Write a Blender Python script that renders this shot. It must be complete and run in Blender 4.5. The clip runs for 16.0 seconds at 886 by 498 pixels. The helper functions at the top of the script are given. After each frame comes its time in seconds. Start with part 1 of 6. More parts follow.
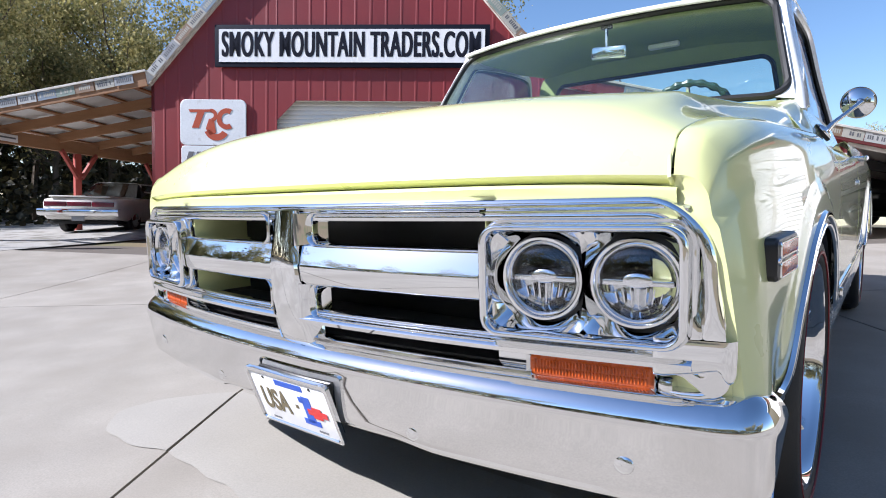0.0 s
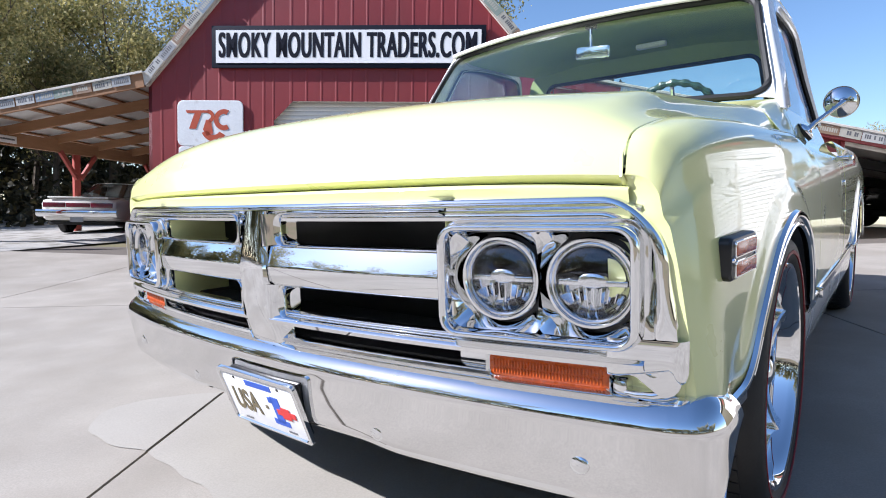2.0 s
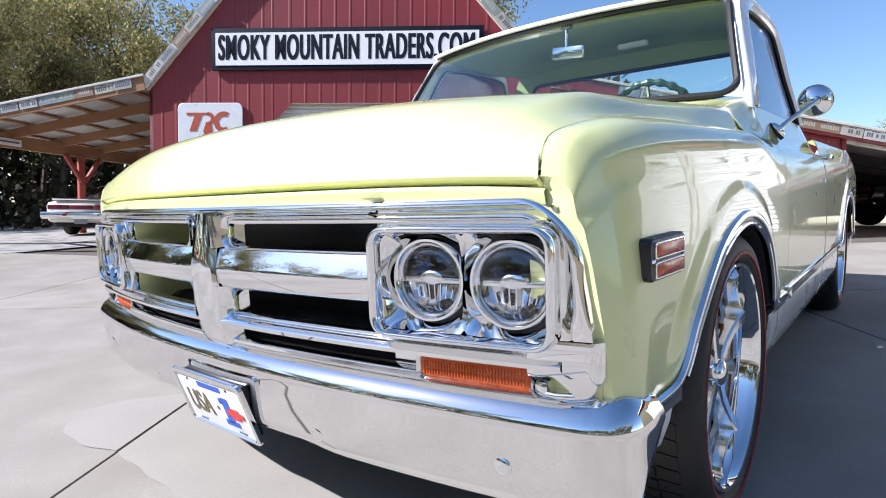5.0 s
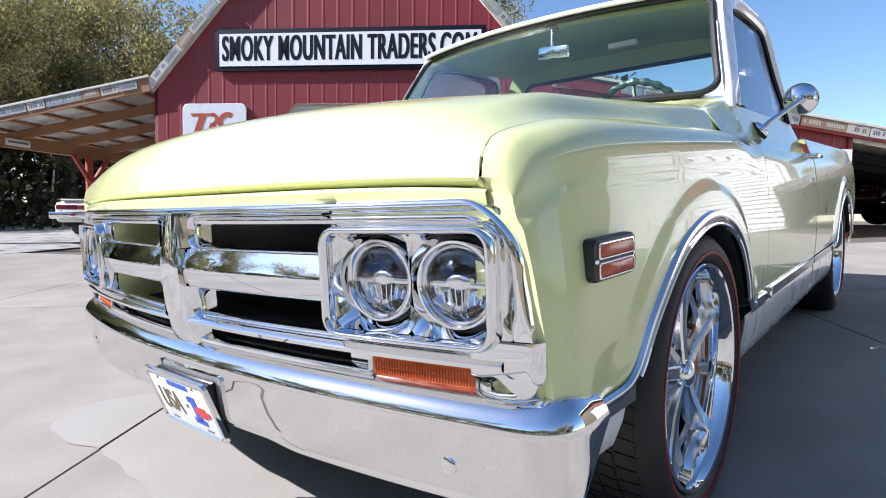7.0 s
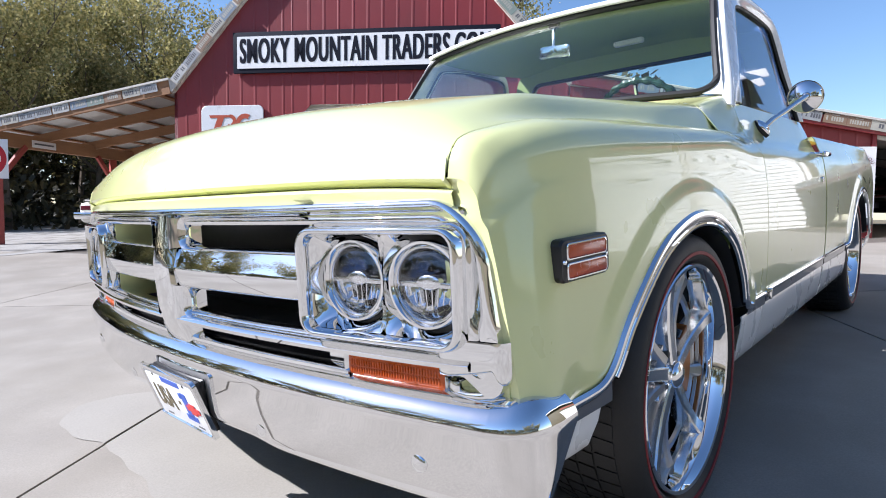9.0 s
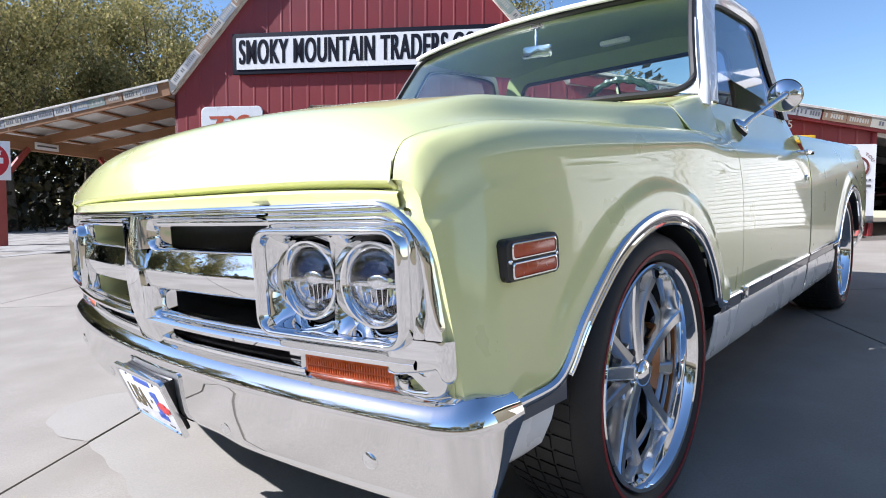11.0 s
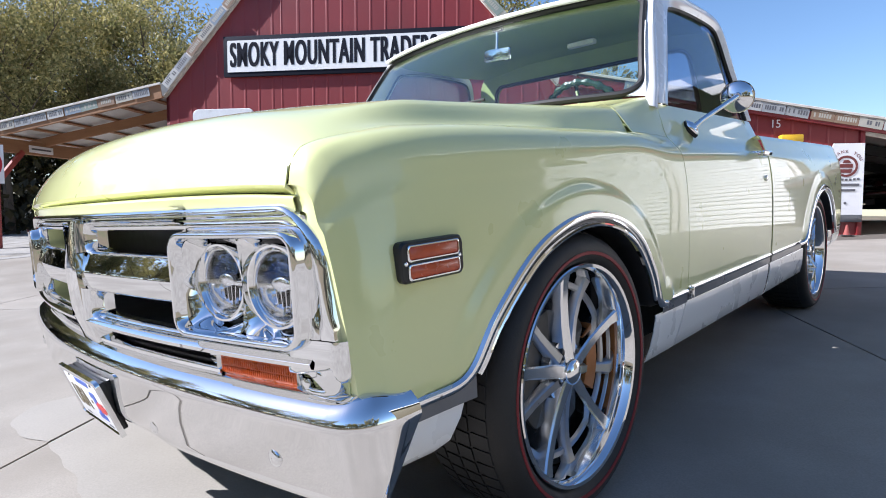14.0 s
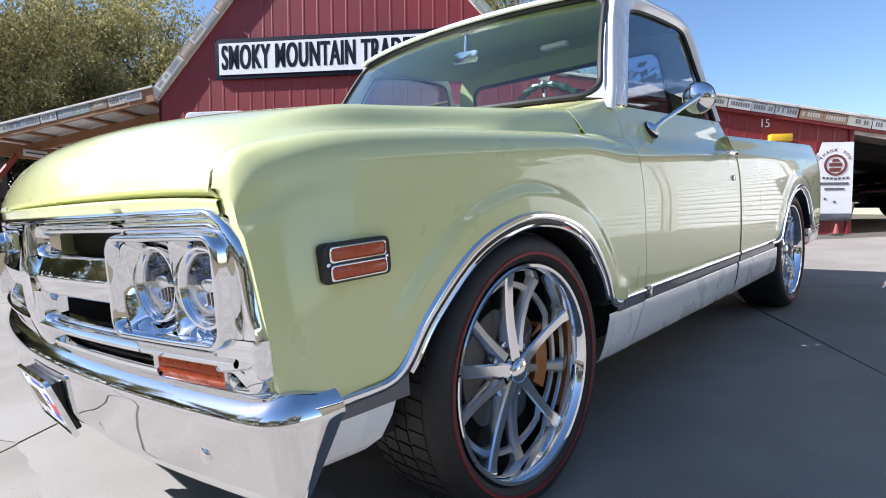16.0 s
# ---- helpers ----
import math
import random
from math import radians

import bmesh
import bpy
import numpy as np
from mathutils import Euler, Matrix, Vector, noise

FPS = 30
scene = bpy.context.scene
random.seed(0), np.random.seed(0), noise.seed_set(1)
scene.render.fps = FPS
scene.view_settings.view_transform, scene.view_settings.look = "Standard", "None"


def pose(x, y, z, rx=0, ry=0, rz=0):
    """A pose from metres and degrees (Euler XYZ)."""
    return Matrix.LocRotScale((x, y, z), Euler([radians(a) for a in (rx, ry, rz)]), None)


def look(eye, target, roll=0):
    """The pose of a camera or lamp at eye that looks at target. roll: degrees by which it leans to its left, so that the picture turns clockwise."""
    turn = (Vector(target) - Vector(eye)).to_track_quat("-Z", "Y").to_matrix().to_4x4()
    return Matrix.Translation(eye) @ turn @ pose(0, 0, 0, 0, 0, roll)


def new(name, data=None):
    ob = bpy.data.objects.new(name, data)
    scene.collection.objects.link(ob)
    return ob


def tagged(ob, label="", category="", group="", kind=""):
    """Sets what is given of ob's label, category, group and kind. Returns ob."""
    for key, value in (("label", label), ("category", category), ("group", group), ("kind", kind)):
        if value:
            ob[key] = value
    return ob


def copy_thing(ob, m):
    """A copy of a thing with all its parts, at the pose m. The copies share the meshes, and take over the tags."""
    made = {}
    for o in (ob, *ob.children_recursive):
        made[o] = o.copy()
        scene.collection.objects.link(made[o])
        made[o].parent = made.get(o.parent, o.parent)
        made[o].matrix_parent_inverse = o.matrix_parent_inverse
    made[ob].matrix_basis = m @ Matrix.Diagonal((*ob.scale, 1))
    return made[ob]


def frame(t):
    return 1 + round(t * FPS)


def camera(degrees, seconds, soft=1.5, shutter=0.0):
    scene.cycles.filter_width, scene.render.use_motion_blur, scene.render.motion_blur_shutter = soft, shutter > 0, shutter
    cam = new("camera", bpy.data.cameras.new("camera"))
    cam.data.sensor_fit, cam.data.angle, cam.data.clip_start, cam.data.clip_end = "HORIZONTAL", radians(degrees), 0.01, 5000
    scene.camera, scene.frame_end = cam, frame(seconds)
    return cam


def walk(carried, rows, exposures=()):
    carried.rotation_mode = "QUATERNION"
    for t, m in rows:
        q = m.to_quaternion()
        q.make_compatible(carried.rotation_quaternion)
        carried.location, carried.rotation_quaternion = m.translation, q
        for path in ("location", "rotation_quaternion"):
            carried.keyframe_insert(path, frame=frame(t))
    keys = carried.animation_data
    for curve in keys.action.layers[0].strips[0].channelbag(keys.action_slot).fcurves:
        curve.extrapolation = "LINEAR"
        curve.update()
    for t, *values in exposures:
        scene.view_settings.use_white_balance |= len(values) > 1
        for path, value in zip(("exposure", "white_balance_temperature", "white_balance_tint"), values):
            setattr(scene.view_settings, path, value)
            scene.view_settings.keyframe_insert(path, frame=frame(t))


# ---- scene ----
EXPOSURE = 1.03
cam = camera(75.4, 16.0, soft=1.0)
# The apron slopes: the truck and the path are set out on the slab and then turned to the true vertical.
SLOPE = Matrix(((0.99982, -0.01307, -0.01356, -0.0132), (0.01217, 0.99786, -0.06428, -0.0019), (0.01437, 0.0641, 0.99784, -0.0004), (0, 0, 0, 1)))
PATH = [
    (0, (1.137, -1.6664, 0.8467), (-0.0989, -0.1064, 0.6502), -1.81),
    (0.5, (1.1515, -1.6554, 0.8462), (-0.0855, -0.0961, 0.6497), -1.84),
    (1, (1.1676, -1.6426, 0.8458), (-0.0713, -0.085, 0.648), -1.9),
    (1.5, (1.1821, -1.6308, 0.8448), (-0.0582, -0.0743, 0.6477), -1.9),
    (2, (1.1991, -1.6177, 0.8437), (-0.0426, -0.062, 0.6487), -1.91),
    (2.5, (1.2185, -1.6022, 0.8433), (-0.0274, -0.0501, 0.6473), -1.95),
    (3, (1.2386, -1.587, 0.8426), (-0.008, -0.0352, 0.6477), -1.98),
    (3.5, (1.2589, -1.5713, 0.8422), (0.0102, -0.0212, 0.6476), -2.03),
    (4, (1.2761, -1.5588, 0.8416), (0.0222, -0.0126, 0.6482), -2.09),
    (6.5, (1.3802, -1.4823, 0.8406), (0.1006, 0.0426, 0.6475), -2.27),
    (7, (1.4005, -1.4673, 0.8394), (0.1109, 0.0492, 0.6468), -2.28),
    (7.5, (1.4155, -1.4571, 0.839), (0.1018, 0.0387, 0.6469), -2.34),
    (8, (1.4331, -1.4457, 0.8395), (0.1049, 0.0371, 0.6463), -2.38),
    (8.5, (1.4516, -1.4327, 0.8381), (0.1129, 0.0411, 0.6486), -2.41),
    (9, (1.471, -1.4189, 0.8382), (0.1286, 0.0513, 0.6474), -2.47),
    (11.5, (1.5727, -1.3492, 0.8357), (0.2147, 0.1065, 0.6442), -2.77),
    (12, (1.5952, -1.3339, 0.8357), (0.2363, 0.121, 0.6443), -2.79),
    (12.5, (1.6189, -1.3164, 0.8353), (0.2595, 0.1382, 0.6449), -2.82),
    (13, (1.6479, -1.2969, 0.8348), (0.2879, 0.1571, 0.6447), -2.88),
    (13.5, (1.6718, -1.2805, 0.8338), (0.3107, 0.1725, 0.6438), -2.94),
    (14, (1.6999, -1.2619, 0.8329), (0.3382, 0.1906, 0.6438), -3.01),
    (14.5, (1.7281, -1.2415, 0.8315), (0.3653, 0.2102, 0.6439), -3.16),
    (15, (1.7592, -1.2222, 0.8303), (0.3974, 0.2306, 0.6438), -3.15),
    (15.5, (1.7886, -1.2039, 0.8291), (0.4246, 0.2469, 0.6427), -3.26),
    (16, (1.8181, -1.1853, 0.8279), (0.4543, 0.2657, 0.6418), -3.34),
]

walk(cam, [(t, SLOPE @ look(eye, target, roll)) for t, eye, target, roll in PATH], [(0.0, EXPOSURE, 5900, 15), (16.0, EXPOSURE, 5900, 15)])

# ---- light ----
SUN_DIR = (SLOPE.to_3x3() @ Vector((-0.533, -0.546, 0.643))).normalized()
world = bpy.data.worlds.new("sky")
scene.world = world
world.use_nodes = True
sky = world.node_tree.nodes.new("ShaderNodeTexSky")
sky.sky_type = "NISHITA"
sky.sun_disc = False
sky.sun_elevation = math.asin(SUN_DIR.z)
sky.sun_rotation = math.atan2(SUN_DIR.x, SUN_DIR.y)
sky.air_density, sky.dust_density, sky.ozone_density = 1.0, 0.4, 1.5
background = world.node_tree.nodes["Background"]
background.inputs["Strength"].default_value = 0.088
deep = world.node_tree.nodes.new("ShaderNodeHueSaturation")
deep.inputs["Saturation"].default_value = 1.10
world.node_tree.links.new(sky.outputs["Color"], deep.inputs["Color"])
world.node_tree.links.new(deep.outputs["Color"], background.inputs["Color"])
sun_data = bpy.data.lights.new("sun", "SUN")
sun_data.energy, sun_data.angle, sun_data.color = 5.0, radians(0.53), (1.0, 0.965, 0.92)
sun = new("sun", sun_data)
sun.matrix_world = look(SUN_DIR * 60, (0, 0, 0))

# ---- materials ----


def material(name, color, rough=0.5, metal=0.0, vary=0.0, scale=8.0, fine=60.0, bump=0.0, bump_scale=80.0, coat=0.0, spread=0.0,
             second=None, second_scale=2.0, second_cut=(0.5, 0.65), trans=0.0, ior=1.5, spec=0.5, stretch=None):
    """Principled surface with noise at two scales on colour and roughness, optional stains of a second colour, and fine relief."""
    m = bpy.data.materials.new(name)
    m.use_nodes = True
    t = m.node_tree
    p = t.nodes["Principled BSDF"]
    p.inputs["Roughness"].default_value = rough
    p.inputs["Metallic"].default_value = metal
    p.inputs["Coat Weight"].default_value = coat
    p.inputs["Coat Roughness"].default_value = 0.02
    p.inputs["Transmission Weight"].default_value = trans
    p.inputs["IOR"].default_value = ior
    p.inputs["Specular IOR Level"].default_value = spec
    p.inputs["Base Color"].default_value = (*color, 1)
    if not (vary or bump or second or spread):
        return m
    coord = t.nodes.new("ShaderNodeTexCoord")
    place = coord.outputs["Object"]
    if stretch:
        mapping = t.nodes.new("ShaderNodeMapping")
        mapping.inputs["Scale"].default_value = stretch
        t.links.new(place, mapping.inputs["Vector"])
        place = mapping.outputs["Vector"]

    def noise_node(size, detail=4.0):
        n = t.nodes.new("ShaderNodeTexNoise")
        n.inputs["Scale"].default_value = size
        n.inputs["Detail"].default_value = detail
        t.links.new(place, n.inputs["Vector"])
        return n.outputs["Fac"]

    def math_node(op, a, b):
        n = t.nodes.new("ShaderNodeMath")
        n.operation = op
        for k, v in enumerate((a, b)):
            if isinstance(v, (int, float)):
                n.inputs[k].default_value = v
            else:
                t.links.new(v, n.inputs[k])
        return n.outputs[0]

    base = None
    if vary or spread:
        total = 1.0
        if vary:
            total = math_node("ADD", 1.0 - vary, math_node("MULTIPLY", math_node("ADD", noise_node(scale), noise_node(fine, 2.0)), vary))
        if spread:
            info = t.nodes.new("ShaderNodeObjectInfo")
            total = math_node("MULTIPLY", total, math_node("ADD", 1.0 - spread / 2, math_node("MULTIPLY", info.outputs["Random"], spread)))
        mix = t.nodes.new("ShaderNodeVectorMath")
        mix.operation = "SCALE"
        mix.inputs[0].default_value = color
        t.links.new(total, mix.inputs["Scale"])
        base = mix.outputs[0]
    if second:
        ramp = t.nodes.new("ShaderNodeMapRange")
        ramp.inputs["From Min"].default_value, ramp.inputs["From Max"].default_value = second_cut
        t.links.new(noise_node(second_scale, 6.0), ramp.inputs["Value"])
        blend = t.nodes.new("ShaderNodeMix")
        blend.data_type = "RGBA"
        t.links.new(ramp.outputs["Result"], blend.inputs["Factor"])
        if base:
            t.links.new(base, blend.inputs["A"])
        else:
            blend.inputs["A"].default_value = (*color, 1)
        blend.inputs["B"].default_value = (*second, 1)
        base = blend.outputs["Result"]
    if base:
        t.links.new(base, p.inputs["Base Color"])
    if vary and rough > 0.12:
        t.links.new(math_node("ADD", rough - 0.08, math_node("MULTIPLY", noise_node(scale * 2.3), 0.16)), p.inputs["Roughness"])
    if bump:
        b = t.nodes.new("ShaderNodeBump")
        b.inputs["Strength"].default_value = bump
        b.inputs["Distance"].default_value = 0.004
        t.links.new(noise_node(bump_scale, 5.0), b.inputs["Height"])
        t.links.new(b.outputs["Normal"], p.inputs["Normal"])
    return m


def leaf_material(name, a, b):
    m = bpy.data.materials.new(name)
    m.use_nodes = True
    t = m.node_tree
    p = t.nodes["Principled BSDF"]
    geo = t.nodes.new("ShaderNodeNewGeometry")
    mix = t.nodes.new("ShaderNodeMix")
    mix.data_type = "RGBA"
    mix.inputs["A"].default_value, mix.inputs["B"].default_value = (*a, 1), (*b, 1)
    t.links.new(geo.outputs["Random Per Island"], mix.inputs["Factor"])
    t.links.new(mix.outputs["Result"], p.inputs["Base Color"])
    p.inputs["Roughness"].default_value = 0.6
    thin = t.nodes.new("ShaderNodeBsdfTranslucent")
    t.links.new(mix.outputs["Result"], thin.inputs["Color"])
    add = t.nodes.new("ShaderNodeMixShader")
    add.inputs[0].default_value = 0.3
    t.links.new(p.outputs[0], add.inputs[1])
    t.links.new(thin.outputs[0], add.inputs[2])
    t.links.new(add.outputs[0], t.nodes["Material Output"].inputs["Surface"])
    return m


PAINT = material("lime_paint", (0.67, 0.69, 0.315), 0.30, vary=0.03, scale=3, fine=900, coat=1.0)
WHITE_PAINT = material("white_paint", (0.80, 0.80, 0.78), 0.28, vary=0.03, scale=3, fine=700, coat=1.0)
GREY_STRIPE = material("dark_grey_stripe", (0.075, 0.085, 0.10), 0.30, vary=0.06, scale=5, coat=0.6)
CHROME = material("chrome", (0.83, 0.84, 0.85), 0.022, 1.0)
BUMPER_CHROME = material("bumper_chrome", (0.80, 0.80, 0.80), 0.035, 1.0, vary=0.06, scale=5, fine=60, bump=0.014, bump_scale=8)
ALLOY = material("polished_alloy", (0.84, 0.85, 0.86), 0.13, 1.0, vary=0.05, scale=20, fine=300)
SATIN_ALLOY = material("satin_alloy", (0.46, 0.47, 0.49), 0.32, 1.0, vary=0.06, scale=20, fine=300)
RUBBER = material("black_rubber", (0.011, 0.011, 0.011), 0.6, vary=0.2, scale=12, fine=120)
TYRE = material("tyre_rubber", (0.014, 0.0135, 0.013), 0.62, vary=0.3, scale=9, fine=160, bump=0.15, bump_scale=220)
RED_LINE = material("red_stripe_rubber", (0.20, 0.012, 0.015), 0.55, vary=0.15, scale=30)
BLACK = material("black_plastic", (0.012, 0.012, 0.013), 0.35, vary=0.15, scale=15)
# dark undersides; also stands in for the shade inside the open bay
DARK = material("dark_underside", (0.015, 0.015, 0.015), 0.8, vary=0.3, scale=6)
GLASS = material("tinted_glass", (0.86, 0.945, 0.91), 0.0, trans=1.0, ior=1.01, coat=1.0)
SIDE_GLASS = material("dark_tinted_glass", (0.31, 0.37, 0.54), 0.0, trans=1.0, ior=1.01, coat=1.0)
LAMP_DARK = material("dark_lamp_interior", (0.10, 0.115, 0.15), 0.06, 1.0)
LENS = material("clear_lens", (0.97, 0.98, 1.0), 0.0, trans=1.0, ior=1.01, coat=1.0)
AMBER = material("amber_plastic", (0.50, 0.080, 0.004), 0.28, vary=0.35, scale=25, coat=0.15)
MARKER = material("orange_marker_plastic", (0.44, 0.060, 0.010), 0.25, vary=0.3, scale=30, coat=0.2)
BRONZE = material("bronze_caliper", (0.36, 0.15, 0.05), 0.45, 0.6, vary=0.2, scale=40)
IRON = material("cast_iron", (0.10, 0.095, 0.09), 0.5, 0.8, vary=0.2, scale=30)
HEADLINER = material("green_headliner", (0.29, 0.36, 0.14), 0.6, vary=0.08, scale=20, fine=200)
WHEEL_GREEN = material("dark_green_rim", (0.030, 0.062, 0.045), 0.25, vary=0.1, scale=20)
# leaf colours kept dark to carry the shadow among the trees
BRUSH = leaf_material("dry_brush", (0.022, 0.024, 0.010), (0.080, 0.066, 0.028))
VINYL = material("dark_green_vinyl", (0.07, 0.10, 0.08), 0.5, vary=0.15, scale=20)
CONCRETE = material("concrete", (0.288, 0.264, 0.228), 0.9, spec=0.2, vary=0.42, scale=3.2, fine=170, bump=0.14, bump_scale=260, spread=0.08,
                    second=(0.228, 0.205, 0.172), second_scale=1.1, second_cut=(0.46, 0.72))
DRY_CONCRETE = material("dry_concrete", (0.310, 0.290, 0.255), 0.9, spec=0.2, vary=0.26, scale=2.3, fine=150, bump=0.12, bump_scale=260)
JOINT = material("joint_dirt", (0.10, 0.085, 0.07), 0.95, vary=0.3, scale=20)
GRAVEL = material("grey_gravel", (0.30, 0.29, 0.27), 0.95, vary=0.5, scale=2, fine=45, bump=1.0, bump_scale=60, second=(0.16, 0.15, 0.13), second_scale=3)
SOIL = material("leaf_litter", (0.16, 0.12, 0.07), 0.95, vary=0.5, scale=1, fine=30, bump=1.0, bump_scale=25, second=(0.10, 0.11, 0.04), second_scale=0.4)
BARN_RED = material("red_painted_metal", (0.215, 0.023, 0.025), 0.45, vary=0.12, scale=1.5, fine=40, spread=0.06,
                    second=(0.170, 0.024, 0.024), second_scale=0.8, second_cut=(0.5, 0.8))
ROOF_METAL = material("galvanised_roofing", (0.62, 0.62, 0.60), 0.4, 0.3, vary=0.2, scale=2, fine=60, second=(0.30, 0.26, 0.22), second_scale=1.2, second_cut=(0.55, 0.8))
TRIM_WHITE = material("weathered_white_trim", (0.62, 0.58, 0.52), 0.6, vary=0.2, scale=6, fine=80, second=(0.36, 0.30, 0.24), second_scale=4, second_cut=(0.55, 0.8))
WOOD = material("brown_timber", (0.30, 0.155, 0.075), 0.75, vary=0.4, scale=3, fine=60, bump=0.3, bump_scale=40, stretch=(1, 1, 6))
RED_WOOD = material("red_painted_timber", (0.32, 0.06, 0.045), 0.6, vary=0.25, scale=8, fine=90)
DOOR_WHITE = material("white_roller_door", (0.80, 0.79, 0.76), 0.45, vary=0.1, scale=2, fine=60)
SIGN_WHITE = material("white_sign_board", (0.80, 0.80, 0.80), 0.5, vary=0.06, scale=3, fine=50)
WORN_SIGN = material("worn_tin_sign", (0.66, 0.68, 0.70), 0.55, vary=0.22, scale=4, fine=40, second=(0.30, 0.27, 0.25), second_scale=7, second_cut=(0.60, 0.78))
SIGN_BLACK = material("black_sign_paint", (0.010, 0.012, 0.022), 0.8, vary=0.15, scale=10, spec=0.15)
SIGN_RED = material("red_sign_paint", (0.40, 0.06, 0.02), 0.5, vary=0.2, scale=12, fine=80)
MAROON = material("maroon_sign_paint", (0.16, 0.035, 0.03), 0.6, vary=0.2, scale=20)
SIGN_GREY = material("grey_sign_paint", (0.12, 0.12, 0.13), 0.6)
BLUE = material("blue_plate_paint", (0.03, 0.10, 0.50), 0.4)
PLATE_RED = material("bright_red_paint", (0.62, 0.03, 0.03), 0.4)
GOLD = material("dark_gold_paint", (0.16, 0.13, 0.07), 0.5)
YELLOW = material("yellow_paint", (0.70, 0.42, 0.02), 0.5, vary=0.1)
TAN = material("tan_siding", (0.10, 0.085, 0.05), 0.7, vary=0.12, scale=2)
STOP_RED = material("red_sign_face", (0.50, 0.02, 0.03), 0.4)
CAR_WHITE = material("old_white_car_paint", (0.72, 0.70, 0.66), 0.3, vary=0.05, scale=3, coat=0.6)
CAR_BLACK = material("black_car_paint", (0.010, 0.011, 0.016), 0.2, coat=1.0)
CAR_GLASS = material("dark_car_glass", (0.02, 0.025, 0.025), 0.05, coat=0.5)
TAIL_RED = material("dark_red_lamp", (0.13, 0.008, 0.022), 0.25, coat=0.7)
BARK = material("bark", (0.11, 0.085, 0.06), 0.95, vary=0.4, scale=8, bump=0.8, bump_scale=20)
PLATE_COLOURS = [material(f"old_plate_{k}", c, 0.5, vary=0.2, scale=20, fine=150) for k, c in
                 (("cream", (0.42, 0.40, 0.34)), ("blue", (0.22, 0.27, 0.33)), ("green", (0.24, 0.29, 0.25)), ("white", (0.46, 0.46, 0.44)),
                  ("tin", (0.34, 0.35, 0.35)), ("rust", (0.26, 0.17, 0.11)), ("grey", (0.32, 0.33, 0.34)))]


LEAVES = leaf_material("autumn_leaves", (0.17, 0.175, 0.055), (0.54, 0.45, 0.18))
LEAVES_DARK = leaf_material("green_leaves", (0.10, 0.115, 0.04), (0.30, 0.25, 0.10))

# ---- mesh helpers ----


def mesh_from(bm, name):
    me = bpy.data.meshes.new(name)
    bm.to_mesh(me)
    bm.free()
    return me


def part(name, bm, mat, parent=None, label="", smooth=True, solid=0.0, sharp=40):
    """Links a bmesh as one mesh object under a thing or under a part."""
    bmesh.ops.recalc_face_normals(bm, faces=bm.faces)
    if solid and parent is not None and (parent.name.startswith("pickup") or (parent.parent and parent.parent.name.startswith("pickup"))):
        core = Vector((0, 1.4, 0.6))
        if sum(f.normal.dot(f.calc_center_median() - core) * f.calc_area() for f in bm.faces) < 0:
            bmesh.ops.reverse_faces(bm, faces=bm.faces)
    for f in bm.faces:
        f.smooth = smooth
    if smooth:
        for e in bm.edges:
            if len(e.link_faces) == 1 or e.calc_face_angle(0) > radians(sharp):
                e.smooth = False
    me = mesh_from(bm, name)
    me.materials.append(mat)
    ob = new(name, me)
    ob.parent = parent
    if label:
        ob["label"] = label
    if solid:
        mod = ob.modifiers.new("thickness", "SOLIDIFY")
        mod.thickness, mod.offset = solid, -1
    return ob


def thing(name, label, category, m=None, group="", kind=""):
    ob = tagged(new(name), label, category, group, kind)
    ob.empty_display_size = 0.1
    if m:
        ob.matrix_basis = m
    return ob


def grid(P, bm=None, wrap=False):
    bm = bm or bmesh.new()
    V = [[bm.verts.new(p) for p in row] for row in P]
    for a, b in zip(V, V[1:]):
        n = len(a)
        for k in range(n if wrap else n - 1):
            try:
                bm.faces.new((a[k], a[(k + 1) % n], b[(k + 1) % n], b[k]))
            except ValueError:
                pass
    return bm


def loft(loops, cap0=False, cap1=False, bm=None):
    bm = bm or bmesh.new()
    V = [[bm.verts.new(p) for p in row] for row in loops]
    for a, b in zip(V, V[1:]):
        n = len(a)
        for k in range(n):
            bm.faces.new((a[k], a[(k + 1) % n], b[(k + 1) % n], b[k]))
    if cap0:
        bm.faces.new(V[0][::-1])
    if cap1:
        bm.faces.new(V[-1])
    return bm


def box(x0, x1, y0, y1, z0, z1, bevel=0.0, bm=None, m=None, seg=2):
    own = bmesh.new()
    bmesh.ops.create_cube(own, size=1, matrix=Matrix.LocRotScale(((x0 + x1) / 2, (y0 + y1) / 2, (z0 + z1) / 2), None, (abs(x1 - x0), abs(y1 - y0), abs(z1 - z0))))
    if bevel:
        bmesh.ops.bevel(own, geom=own.edges[:], offset=bevel, segments=seg, affect="EDGES", profile=0.5)
    if m:
        bmesh.ops.transform(own, matrix=m, verts=own.verts)
    if bm is None:
        return own
    me = mesh_from(own, "temp")
    bm.from_mesh(me)
    bpy.data.meshes.remove(me)
    return bm


def beam(a, b, w, h, bevel=0.004, bm=None):
    """A bevelled timber from a to b."""
    a, b = Vector(a), Vector(b)
    q = (b - a).to_track_quat("Y", "Z").to_matrix().to_4x4()
    return box(-w / 2, w / 2, 0, (b - a).length, -h / 2, h / 2, bevel, bm, Matrix.Translation(a) @ q, 1)


